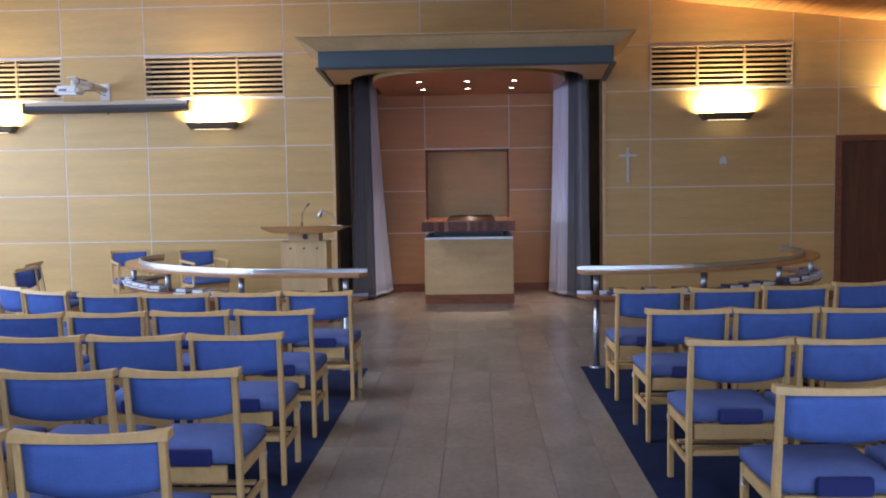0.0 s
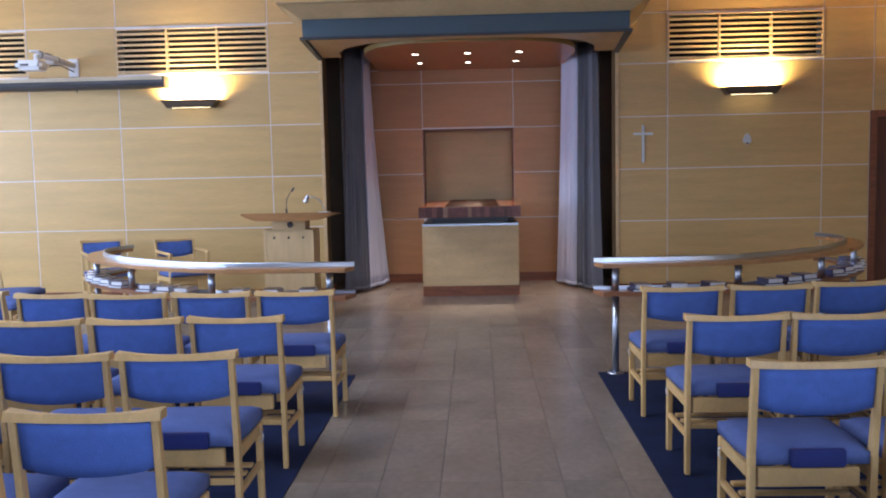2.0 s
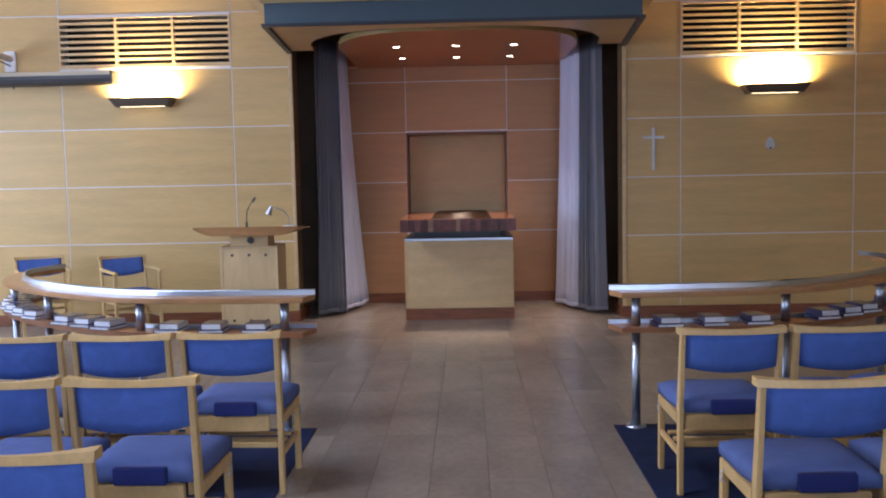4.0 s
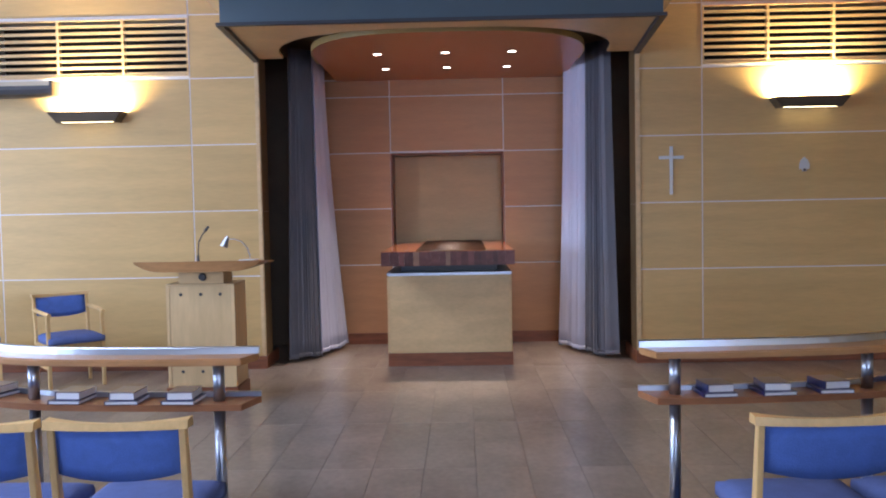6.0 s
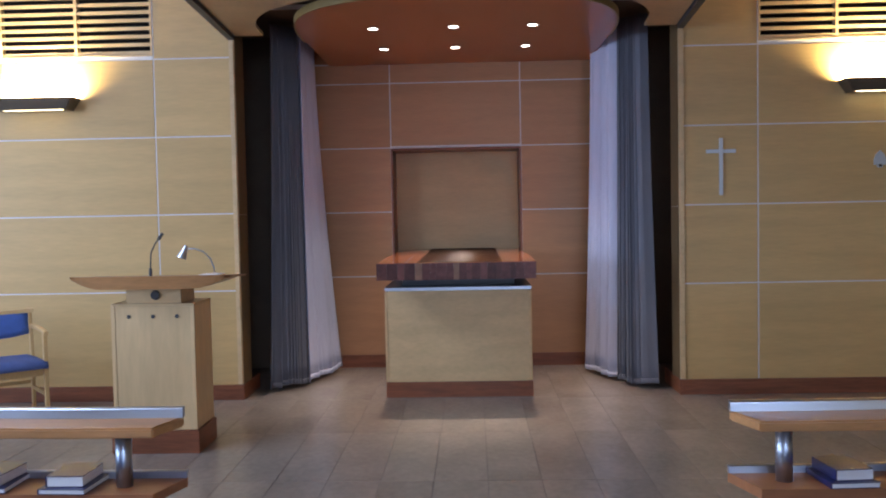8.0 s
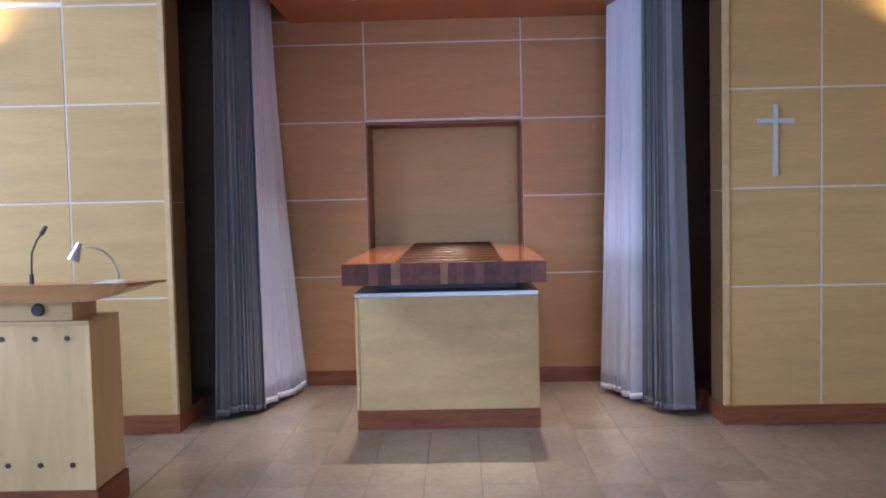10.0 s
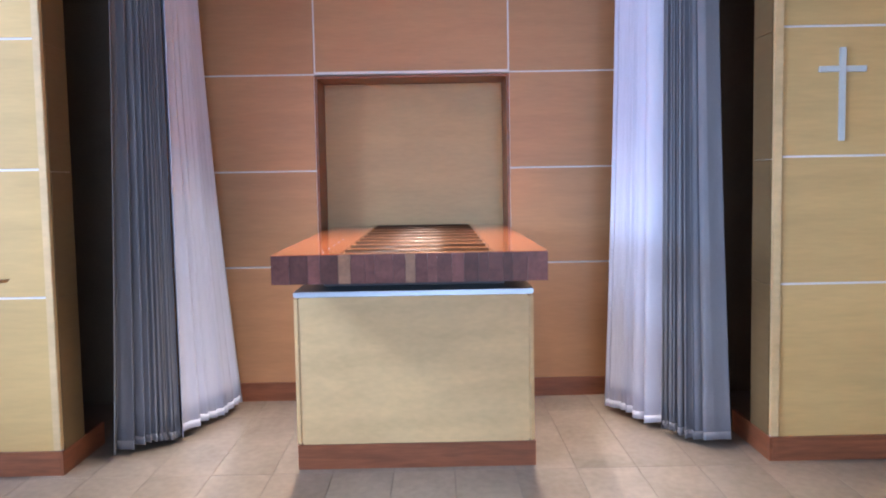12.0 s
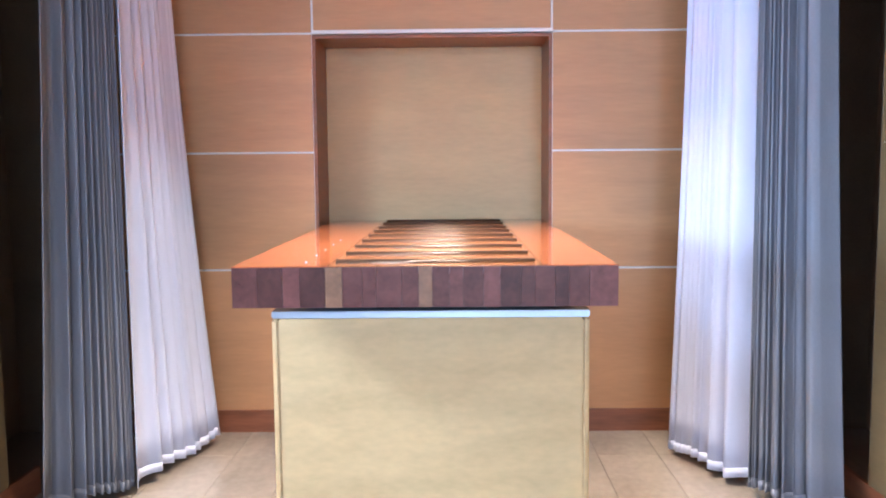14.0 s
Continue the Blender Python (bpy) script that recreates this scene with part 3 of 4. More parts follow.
def arc(cx, cy, a, b, power, n=40):
    """The front half of a superellipse, from its west end round to its east end."""
    out = []
    for k in range(n + 1):
        u = math.pi - math.pi * k / n
        c, s = math.cos(u), math.sin(u)
        out.append((cx + a * math.copysign(abs(c) ** (2 / power), c), cy - b * abs(s) ** (2 / power)))
    return out


canopy = thing("canopy", 0.115, FY, SZ, "timber canopy with a blue-grey fascia over the recess", "canopy")


def loc(p):
    return (p[0] - 0.115, p[1] - FY)


# soffit border with the curtain slot cut out of it
hole = arc(0.115, 11.15, 1.45, 1.31, 2.7)
bm = bmesh.new()
ring_in = [loc(p) for p in hole]
# outline runs: west wall corner, front corners, east wall corner, then back along the slot
plan_pts = [loc((RL, FY - 0.004)), loc((CX0, CY)), loc((CX1, CY)), loc((RR, FY - 0.004))] + [loc((x, min(y, FY - 0.004))) for x, y in hole[::-1]]
prism(bm, plan_pts, -0.028, 0.0)
part("soffit", bm, PALE, canopy, "pale maple underside")
bm = bmesh.new()
fr = [loc(p) for p in ((RL, FY - 0.004), (CX0, CY), (CX1, CY), (RR, FY - 0.004))]


def band(bm, z0, z1, o0, o1, thick=0.03):
    """A fascia along the front and both sides, moved out by o0 at its foot and o1 at its head."""
    def ring(o, z):
        return [Vector((fr[0][0] - o, fr[0][1], z)), Vector((fr[1][0] - o, fr[1][1] - o, z)), Vector((fr[2][0] + o, fr[2][1] - o, z)), Vector((fr[3][0] + o, fr[3][1], z))]
    a, b, c, d = ring(o0, z0), ring(o1, z1), ring(o1 - thick, z1), ring(o0 - thick, z0)
    rows = [[bm.verts.new(v) for v in r] for r in (a, b, c, d)]
    for j in range(4):
        u, v = rows[j], rows[(j + 1) % 4]
        for k in range(3):
            bm.faces.new((u[k], u[k + 1], v[k + 1], v[k]))
    bm.faces.new([r[0] for r in rows])
    bm.faces.new([r[3] for r in rows][::-1])


band(bm, -0.056, -0.032, 0.034, 0.034, 0.045)
part("lip", bm, DARKLIP, canopy, "dark edge strip")
bm = bmesh.new()
band(bm, -0.030, 0.140, 0.01, 0.01)
part("fascia", bm, BLUEBAND, canopy, "blue-grey painted fascia")
bm = bmesh.new()
band(bm, 0.142, 0.154, 0.03, 0.04, 0.05)
band(bm, 0.156, 0.276, 0.04, 0.225)
part("crown", bm, PALE, canopy, "flared maple crown moulding")
bm = bmesh.new()
prism(bm, [(fr[0][0] - 0.20, fr[0][1]), (fr[1][0] - 0.20, fr[1][1] - 0.28), (fr[2][0] + 0.20, fr[2][1] - 0.28), (fr[3][0] + 0.20, fr[3][1])], 0.256, 0.269)
part("top_board", bm, PALE, canopy)
# timber ceiling over the catafalque, a little lower than the border
disc = arc(0.145, 11.25, 1.19, 1.36, 2.9)
bm = bmesh.new()
prism(bm, [loc(p) for p in disc] + [loc((1.335, RY - 0.004)), loc((-1.045, RY - 0.004))], -0.045, 0.0)
part("inner_ceiling", bm, SOFFIT, canopy, "orange-brown varnished timber ceiling")
bm = bmesh.new()
rim = [Vector((*loc(p), 0)) for p in disc]
for p, q in zip(rim, rim[1:]):
    d = (q - p).normalized()
    nrm = Vector((d.y, -d.x, 0)) * 0.012
    vs = [bm.verts.new(w) for w in (p + Vector((0, 0, -0.050)), q + Vector((0, 0, -0.050)), q + nrm + Vector((0, 0, -0.050)), p + nrm + Vector((0, 0, -0.050)))]
    us = [bm.verts.new(v.co + Vector((0, 0, 0.052))) for v in vs]
    bm.faces.new(vs)
    bm.faces.new(us)
    for k in range(4):
        bm.faces.new((vs[k], vs[(k + 1) % 4], us[(k + 1) % 4], us[k]))
bmesh.ops.remove_doubles(bm, verts=bm.verts[:], dist=0.0005)
part("rim", bm, material("gilt_edge", (0.34, 0.24, 0.09), 0.4, vary=0.1), canopy, "golden rim of the inner ceiling")
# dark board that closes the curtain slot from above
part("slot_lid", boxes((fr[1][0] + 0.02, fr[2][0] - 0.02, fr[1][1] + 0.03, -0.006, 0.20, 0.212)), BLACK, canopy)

for x, y in SPOTS:
    ob = thing("downlight", x, y, SZ - 0.045, "small lit recessed downlight in the varnished ceiling", "downlight", "downlights over the catafalque")
    bm = bmesh.new()
    pipe(bm, [(0.04 * math.cos(k * math.pi / 12), 0.04 * math.sin(k * math.pi / 12), -0.003) for k in range(25)], 0.004, 6)
    part("ring", bm, ALU, ob)
    part("bulb", tube(bmesh.new(), (0, 0, -0.004), (0, 0, -0.0005), 0.036, seg=20), BULB, ob, "glowing bulb face")


# ---- curtains ----
def curtain(name, p0, p1, q0, q1, mat, folds, amp, label, z0=0.04, z1=2.98, seed=1, power=1.7):
    """A drawn-back curtain from p0 to p1 at its head and q0 to q1 at its hem: broad drape first, then ever finer pleats."""
    rng = random.Random(seed)
    base = Vector(((q0[0] + q1[0]) / 2, (q0[1] + q1[1]) / 2, z0))
    ob = thing(name, base.x, base.y, base.z, label, "curtain", "recess curtains")
    nx, nz = folds * 12, 18
    jit = [rng.uniform(-0.9, 0.9) for _ in range(folds + 3)]
    am = [rng.uniform(0.5, 1.4) for _ in range(folds + 3)]
    lean = [rng.uniform(-1.0, 1.0) for _ in range(folds + 3)]
    d = (Vector(q1) - Vector(q0)).normalized()
    nrm = Vector((-d.y, d.x))

    def place(u, v):
        s = (1 - v) ** 1.5
        c = Vector(p0).lerp(Vector(p1), u).lerp(Vector(q0).lerp(Vector(q1), u), s)
        w = u ** power * folds
        k = min(int(w), folds)
        f = w - k
        f = f * f * (3 - 2 * f)
        mix = lambda t: t[k] * (1 - f) + t[k + 1] * f
        phase = 2 * math.pi * w + mix(jit) + 0.5 * mix(lean) * (1 - v)
        size = amp * mix(am) * (0.5 + 0.5 * s) * (1.25 - 0.9 * u)
        h = math.sin(phase) + 0.22 * math.sin(2.3 * phase + 2.0 * v)
        c = c + nrm * (h * size) + d * (0.4 * size * math.sin(2 * phase) * u)
        # the free outer edge curls back
        c = c - nrm * (0.05 * max(0.0, 0.12 - u) / 0.12)
        return c

    def sheet(v0, v1, rows):
        bm = bmesh.new()
        grid = []
        for j in range(rows + 1):
            v = v0 + (v1 - v0) * j / rows
            row = []
            for i in range(nx + 1):
                c = place(i / nx, v)
                drop = 0.010 * math.sin(9.0 * i / nx + seed) * max(0.0, 1 - v * 8)
                row.append(bm.verts.new((c.x - base.x, c.y - base.y, (z1 - z0) * v + drop)))
            grid.append(row)
        for lo, hi in zip(grid, grid[1:]):
            for i in range(nx):
                bm.faces.new((lo[i], lo[i + 1], hi[i + 1], hi[i]))
        return bm

    for nm, v0, v1, rows, thick in (("cloth", 0.0, 1.0, nz, 0.003), ("hem", 0.0, 0.014, 1, 0.0036)):
        cl = part(nm, sheet(v0, v1, rows), mat, ob, smooth=True)
        so = cl.modifiers.new("thickness", "SOLIDIFY")
        so.thickness, so.offset = thick, 0.0
    return ob


curtain("grey_curtain", (-1.39, 11.40), (-1.19, 11.62), (-1.43, 11.25), (-1.15, 11.53), GREYCLOTH, 11, 0.046, "heavy grey curtain drawn back in deep folds", seed=3, power=2.3)
curtain("white_curtain", (-1.205, 11.62), (-1.15, 12.16), (-1.16, 11.52), (-0.97, 12.20), SHEER, 8, 0.032, "sheer white curtain drawn back in soft folds", seed=5)
curtain("grey_curtain", (1.62, 11.38), (1.45, 11.62), (1.63, 11.19), (1.41, 11.49), GREYCLOTH, 11, 0.046, "heavy grey curtain drawn back in deep folds", seed=7, power=2.3)
curtain("white_curtain", (1.42, 11.64), (1.30, 12.10), (1.40, 11.56), (1.21, 12.02), SHEER, 8, 0.032, "sheer white curtain drawn back in soft folds", seed=9)

# ---- catafalque ----
BX0, BX1 = -0.448, 0.686
BCX, BW = (BX0 + BX1) / 2, (BX1 - BX0) / 2
cat = thing("catafalque", BCX, FY, 0.0, "pale maple catafalque with a dark overhanging roller top", "catafalque")
part("plinth", boxes((-BW + 0.002, BW + 0.004, -0.004, RY - FY - 0.02, 0, 0.118)), REDWOOD, cat, "red-brown timber plinth")
part("body", boxes((-BW + 0.026, BW - 0.026, 0.0, RY - FY - 0.02, 0.120, 0.826)), PALE, cat)
for s in (-1, 1):
    part("corner_lipping", boxes((s * (BW - 0.013) - 0.013, s * (BW - 0.013) + 0.013, -0.003, RY - FY - 0.02, 0.120, 0.826), bevel=0.008), PALE, cat)
part("edge_strip", boxes((-BW, BW, -0.005, 0.012, 0.828, 0.852), bevel=0.004), ALU, cat, "aluminium edge strip")
part("deck", boxes((-BW, BW, 0.014, RY - FY - 0.02, 0.834, 0.851)), TOPBLUE, cat, "dark blue-black deck")
part("neck", boxes((-BW + 0.12, BW - 0.12, 0.22, RY - FY - 0.04, 0.852, 0.951)), TOPBLUE, cat, "dark recessed neck")
slab = part("slab", boxes((-BW + 0.01, BW - 0.01, -0.53, RY - FY + 0.34, 0.955, 1.05)), ROLLERWOOD, cat, "laminated dark hardwood top")
rng = random.Random(11)
x = -BW
while x < BW - 0.02:
    w = min(rng.choice((0.04, 0.05, 0.06, 0.075)), BW - x)
    if BW - x - w < 0.025:
        w = BW - x
    part("stave", boxes((x + 0.0004, x + w - 0.0004, -0.535, RY - FY + 0.345, 0.952, 1.071)), SLABTAN if rng.random() < 0.13 and abs(x + w / 2) < 0.8 * BW else SLABWOOD, slab)
    x += w
VARNISH = material("varnished_top", (0.40, 0.125, 0.05), 0.14, vary=0.22, scale=(22, 1.2, 22), fine=4, bump=0.01, coat=0.6)
for a, b in ((-BW, -0.285), (0.345, BW)):
    part("top_board", boxes((a, b, -0.534, RY - FY + 0.344, 1.0712, 1.0745), bevel=0.001), VARNISH, slab, "glossy orange-brown varnished board")
part("roller_bed", boxes((-0.284, 0.344, -0.534, RY - FY + 0.344, 1.0712, 1.0735)), material("bed_board", (0.26, 0.105, 0.05), 0.2, vary=0.3, scale=(2, 9, 9), fine=5, bump=0.01, coat=0.4), slab, "brown board between the rollers")
roll = None
for k in range(9):
    if roll is None:
        bm = bmesh.new()
        tube(bm, (-0.30, 0, 0), (0.30, 0, 0), 0.016, seg=14)
        roll = finish(bm, "roller", ROLLERWOOD, True)
    r = new("roller", roll)
    r.parent = slab
    r.location = (0.03, -0.44 + 0.25 * k, 1.0685)
for j in range(5):
    for dx in (-0.365,):
        bm = bmesh.new()
        tube(bm, (dx, -0.42 + 0.2 * j, 1.0745), (dx, -0.42 + 0.2 * j, 1.077), 0.0035, seg=10)
        part("stud", bm, STEEL, slab)

# ---- lectern ----
LCX, LCY = -1.702, 9.54
lect = thing("lectern", LCX, LCY, 0.0, "pale timber lectern with a wide overhanging top", "lectern")
part("plinth", boxes((-0.268, 0.268, -0.012, 0.35, 0, 0.14), bevel=0.003), REDWOOD, lect, "red-brown timber plinth")
part("front_panel", boxes((-0.228, 0.228, 0.004, 0.022, 0.142, 0.895)), PALEV, lect)
for s in (-1, 1):
    part("side_panel", boxes((s * 0.242 - 0.013, s * 0.242 + 0.013, 0.0, 0.34, 0.142, 0.895), bevel=0.002), PALEV, lect)
part("back_panel", boxes((-0.228, 0.228, 0.32, 0.338, 0.142, 0.895)), PALEV, lect)
part("body_top", boxes((-0.255, 0.255, 0.0, 0.34, 0.896, 0.912), bevel=0.002), PALE, lect)
part("neck", boxes((-0.168, 0.168, 0.03, 0.29, 0.913, 1.008), bevel=0.002), PALE, lect)
bm = bmesh.new()
tube(bm, (0.014, 0.03, 0.962), (0.014, 0.012, 0.962), 0.03, 0.026, 20)
part("knob", bm, DARKGREY, lect, "round black knob")
for z in (0.835, 0.26):
    for dx in (-0.145, 0.004, 0.15):
        part("bolt", tube(bmesh.new(), (dx, 0.004, z), (dx, -0.002, z), 0.012, seg=12), DARKGREY, lect)
# top board with a bowed front and ends that sweep up like a boat's
bm = bmesh.new()
n = 24
rows = []
for k in range(n + 1):
    u = 2 * k / n - 1
    x = 0.013 + 0.462 * u
    y0 = -0.11 - 0.03 * (1 - u * u)
    lift = 0.058 * max(0.0, (abs(u) - 0.62) / 0.38) ** 1.7
    tip = [(x, y0, 1.088), (x, 0.40, 1.057), (x, 0.38, min(1.0095 + lift, 1.048)), (x, y0 + 0.025, min(1.0095 + lift, 1.076))]
    rows.append([bm.verts.new(p) for p in tip])
for a, b in zip(rows, rows[1:]):
    for k in range(4):
        bm.faces.new((a[k], a[(k + 1) % 4], b[(k + 1) % 4], b[k]))
bm.faces.new(rows[0][::-1])
bm.faces.new(rows[-1])
part("top", bm, RAILWOOD, lect, "wide bevelled timber top")
sheets = thing("paper_stack", LCX + 0.37, LCY, 1.0825, "small stack of white paper on the lectern top", "paper")
part("sheet", boxes((-0.06, 0.06, -0.07, 0.07, 0.0, 0.003), bevel=0.001), PAPER, sheets)
part("sheet", boxes((-0.055, 0.052, -0.068, 0.06, 0.0035, 0.006), bevel=0.001), PAPER, sheets)
for nm, pts, head in (("microphone", [(-0.02, 0.05, 1.07), (-0.018, 0.05, 1.15), (-0.012, 0.045, 1.21), (0.02, 0.03, 1.265), (0.055, 0.02, 1.305)], 0.010), ("reading_lamp", [(0.35, 0.12, 1.07), (0.35, 0.12, 1.11), (0.335, 0.10, 1.17), (0.30, 0.08, 1.215), (0.25, 0.06, 1.235), (0.205, 0.05, 1.235)], 0.022)):
    ob = thing(nm, LCX, LCY, 0.0, "black gooseneck microphone on the lectern" if nm == "microphone" else "small silver gooseneck reading lamp on the lectern", "microphone" if nm == "microphone" else "lamp")
    p0 = Vector(pts[0])
    ob.location = (LCX + p0.x, LCY + p0.y, 1.088 - 0.031 * (p0.y + 0.12) / 0.52)
    rel = [Vector(p) - p0 for p in pts]
    bm = bmesh.new()
    pipe(bm, rel, 0.0045, 8)
    part("gooseneck", bm, DARKGREY if nm == "microphone" else STEEL, ob, smooth=True)
    part("base", tube(bmesh.new(), (0, 0, 0), (0, 0, 0.045 if nm == "microphone" else 0.012), 0.010 if nm == "microphone" else 0.022), DARKGREY if nm == "microphone" else SILVER, ob)
    bm = bmesh.new()
    if nm == "microphone":
        tube(bm, rel[-1] + Vector((-0.008, 0.002, -0.01)), rel[-1] + Vector((0.018, -0.006, 0.022)), 0.011, 0.009, 12)
    else:
        tube(bm, rel[-1] + Vector((0.0, 0, 0.02)), rel[-1] + Vector((-0.03, -0.01, -0.055)), 0.010, 0.030, 16)
    part("head", bm, DARKGREY if nm == "microphone" else STEEL, ob)

# ---- chairs ----
def bent_bar(bm, x0, x1, y, z0, z1, thick, sag, bow, n=10, scoop=0.0):
    """A rail between posts whose upper edge dips by sag and which bows back by bow, its front edge hollowed by scoop."""
    rows = []
    for k in range(n + 1):
        u = k / n
        x = x0 + (x1 - x0) * u
        c = 1 - (2 * u - 1) ** 2
        dz, dy = -sag * c, -bow * c
        rows.append([bm.verts.new(p) for p in ((x, y + dy, z0 + dz * 0.4), (x, y + thick * (1 - scoop * c) + dy, z0 + dz * 0.4), (x, y + thick * (0.92 - scoop * c) + dy, z1 + dz + 0.25 * sag * (1 - c)), (x, y + thick * 0.15 + dy, z1 + dz))])
    for a, b in zip(rows, rows[1:]):
        for k in range(4):
            bm.faces.new((a[k], a[(k + 1) % 4], b[(k + 1) % 4], b[k]))
    bm.faces.new(rows[0][::-1])
    bm.faces.new(rows[-1])
    return bm


def leg(bm, x, y0, z0, y1, z1, wx, w0, w1):
    """A square leg that leans from (y0, z0) to (y1, z1)."""
    v = [bm.verts.new(p) for p in ((x - wx, y0 - w0, z0), (x + wx, y0 - w0, z0), (x + wx, y0 + w0, z0), (x - wx, y0 + w0, z0),
                                  (x - wx, y1 - w1, z1), (x + wx, y1 - w1, z1), (x + wx, y1 + w1, z1), (x - wx, y1 + w1, z1))]
    for f in ((0, 1, 2, 3), (4, 5, 6, 7), (0, 1, 5, 4), (1, 2, 6, 5), (2, 3, 7, 6), (3, 0, 4, 7)):
        bm.faces.new([v[k] for k in f])
    bmesh.ops.bevel(bm, geom=bm.edges[:], offset=0.003, segments=1, affect="EDGES")
    return bm


def chair(arms=False):
    """A stacking chapel chair; its back is at -y, its seat looks along +y."""
    ob = thing("armchair" if arms else "chapel_chair", 0, 0, 0.0,
               "oak armchair with blue upholstered seat and back" if arms else "oak chapel chair with blue fabric seat and back pad",
               "chair", "armchairs by the front wall" if arms else "rows of chapel chairs")
    hw = 0.216
    for s in (-1, 1):
        bm = bmesh.new()
        leg(bm, s * hw, 0.0, 0.0, 0.0, 0.42, 0.012, 0.015, 0.021)
        bm2 = bmesh.new()
        leg(bm2, s * hw, 0.0, 0.418, -0.037, 0.746, 0.0115, 0.021, 0.014)
        part("back_post", merge(bm, bm2), OAK, ob)
        bm = bmesh.new()
        leg(bm, s * hw, 0.365, 0.0, 0.355, 0.62 if arms else 0.375, 0.014, 0.013, 0.017)
        part("front_leg", bm, OAK, ob)
        part("side_rail", boxes((s * hw - 0.012, s * hw + 0.012, 0.022, 0.335, 0.325, 0.375), bevel=0.003), OAK, ob)
        part("side_stretcher", boxes((s * hw - 0.010, s * hw + 0.010, 0.019, 0.345, 0.175, 0.203), bevel=0.003), OAK, ob)
        if arms:
            bm = bmesh.new()
            pipe(bm, [(s * (hw + 0.004), -0.02, 0.645), (s * (hw + 0.014), 0.12, 0.642), (s * (hw + 0.012), 0.28, 0.635), (s * hw, 0.40, 0.625)], 0.018, 8)
            part("armrest", bm, OAK, ob)
        else:
            bm = bmesh.new()
            pipe(bm, [(s * (hw + 0.018) + 0.014 * s * math.sin(k * math.pi / 5), 0.30 + 0.012 * math.cos(k * math.pi / 5), 0.325 + 0.02 * math.cos(k * math.pi / 5)) for k in range(6)], 0.003, 6)
            part("link_hook", bm, STEEL, ob)
    bm = bmesh.new()
    bent_bar(bm, -0.238, 0.238, -0.060, 0.746, 0.774, 0.060, 0.009, 0.010, 12, 0.5)
    bmesh.ops.bevel(bm, geom=[e for e in bm.edges if e.calc_face_angle(0) > 0.9], offset=0.004, segments=2, affect="EDGES")
    part("top_rail", bm, OAK, ob)
    # back pad with a curved lower edge, bowed back
    bm = bmesh.new()
    nx, nz = 10, 4
    fr_, bk_ = [], []
    for j in range(nz + 1):
        ra, rb = [], []
        for i in range(nx + 1):
            u = i / nx
            c = 1 - (2 * u - 1) ** 2
            lo = 0.592 - 0.024 * c
            hi = 0.747 - 0.006 * c
            z = lo + (hi - lo) * j / nz
            x = -0.203 + 0.406 * u
            edge = min(1.0, 6 * min(u, 1 - u)) * (0.5 + 0.5 * min(1.0, 3.0 * min(j / nz + 0.05, 1 - j / nz + 0.05)))
            y = -0.036 * ((z - 0.42) / 0.315) - 0.010 * c
            ra.append(bm.verts.new((x, y + 0.004 + 0.013 * edge, z)))
            rb.append(bm.verts.new((x, y - 0.004 - 0.011 * edge, z)))
        fr_.append(ra)
        bk_.append(rb)
    for g in (fr_, bk_):
        for r, s in zip(g, g[1:]):
            for i in range(nx):
                bm.faces.new((r[i], r[i + 1], s[i + 1], s[i]))
    loop_f = fr_[0] + [r[-1] for r in fr_[1:]] + fr_[-1][-2::-1] + [r[0] for r in fr_[-2:0:-1]]
    loop_b = bk_[0] + [r[-1] for r in bk_[1:]] + bk_[-1][-2::-1] + [r[0] for r in bk_[-2:0:-1]]
    for k in range(len(loop_f)):
        bm.faces.new((loop_f[k], loop_f[(k + 1) % len(loop_f)], loop_b[(k + 1) % len(loop_b)], loop_b[k]))
    part("back_pad", bm, FABRIC, ob, "blue fabric back pad", smooth=True)
    # seat cushion: a pillow with rounded edges, narrower at the rear
    bm = bmesh.new()
    n = 12
    top = []
    for j in range(n + 1):
        row = []
        for i in range(n + 1):
            u, v = 2 * i / n - 1, 2 * j / n - 1
            e = max(abs(u), abs(v))
            z = 0.446 + 0.010 * (1 - u * u) * (1 - v * v) - 0.020 * max(0.0, (e - 0.72) / 0.28) ** 2
            half = 0.204 + 0.018 * min(1.0, (v + 1) * 1.2)
            row.append(bm.verts.new((half * u, 0.198 + 0.202 * v, z)))
        top.append(row)
    for p, q in zip(top, top[1:]):
        for i in range(n):
            bm.faces.new((p[i], p[i + 1], q[i + 1], q[i]))
    ringv = top[0] + [p[-1] for p in top[1:]] + top[-1][-2::-1] + [p[0] for p in top[-2:0:-1]]
    for zz, grow in ((0.405, 1.012), (0.380, 0.995)):
        nxt = [bm.verts.new((v.co.x * grow, 0.198 + (v.co.y - 0.198) * grow, zz)) for v in ringv]
        for k in range(len(ringv)):
            bm.faces.new((ringv[k], ringv[(k + 1) % len(ringv)], nxt[(k + 1) % len(ringv)], nxt[k]))
        ringv = nxt
    bm.faces.new(ringv)
    part("seat", bm, SEATFAB, ob, "blue fabric seat cushion", smooth=True)
    part("rear_apron", boxes((-0.195, 0.165, -0.016, 0.012, 0.302, 0.372), bevel=0.003), OAK, ob)
    part("front_apron", boxes((-0.196, 0.196, 0.345, 0.365, 0.325, 0.374), bevel=0.003), OAK, ob)
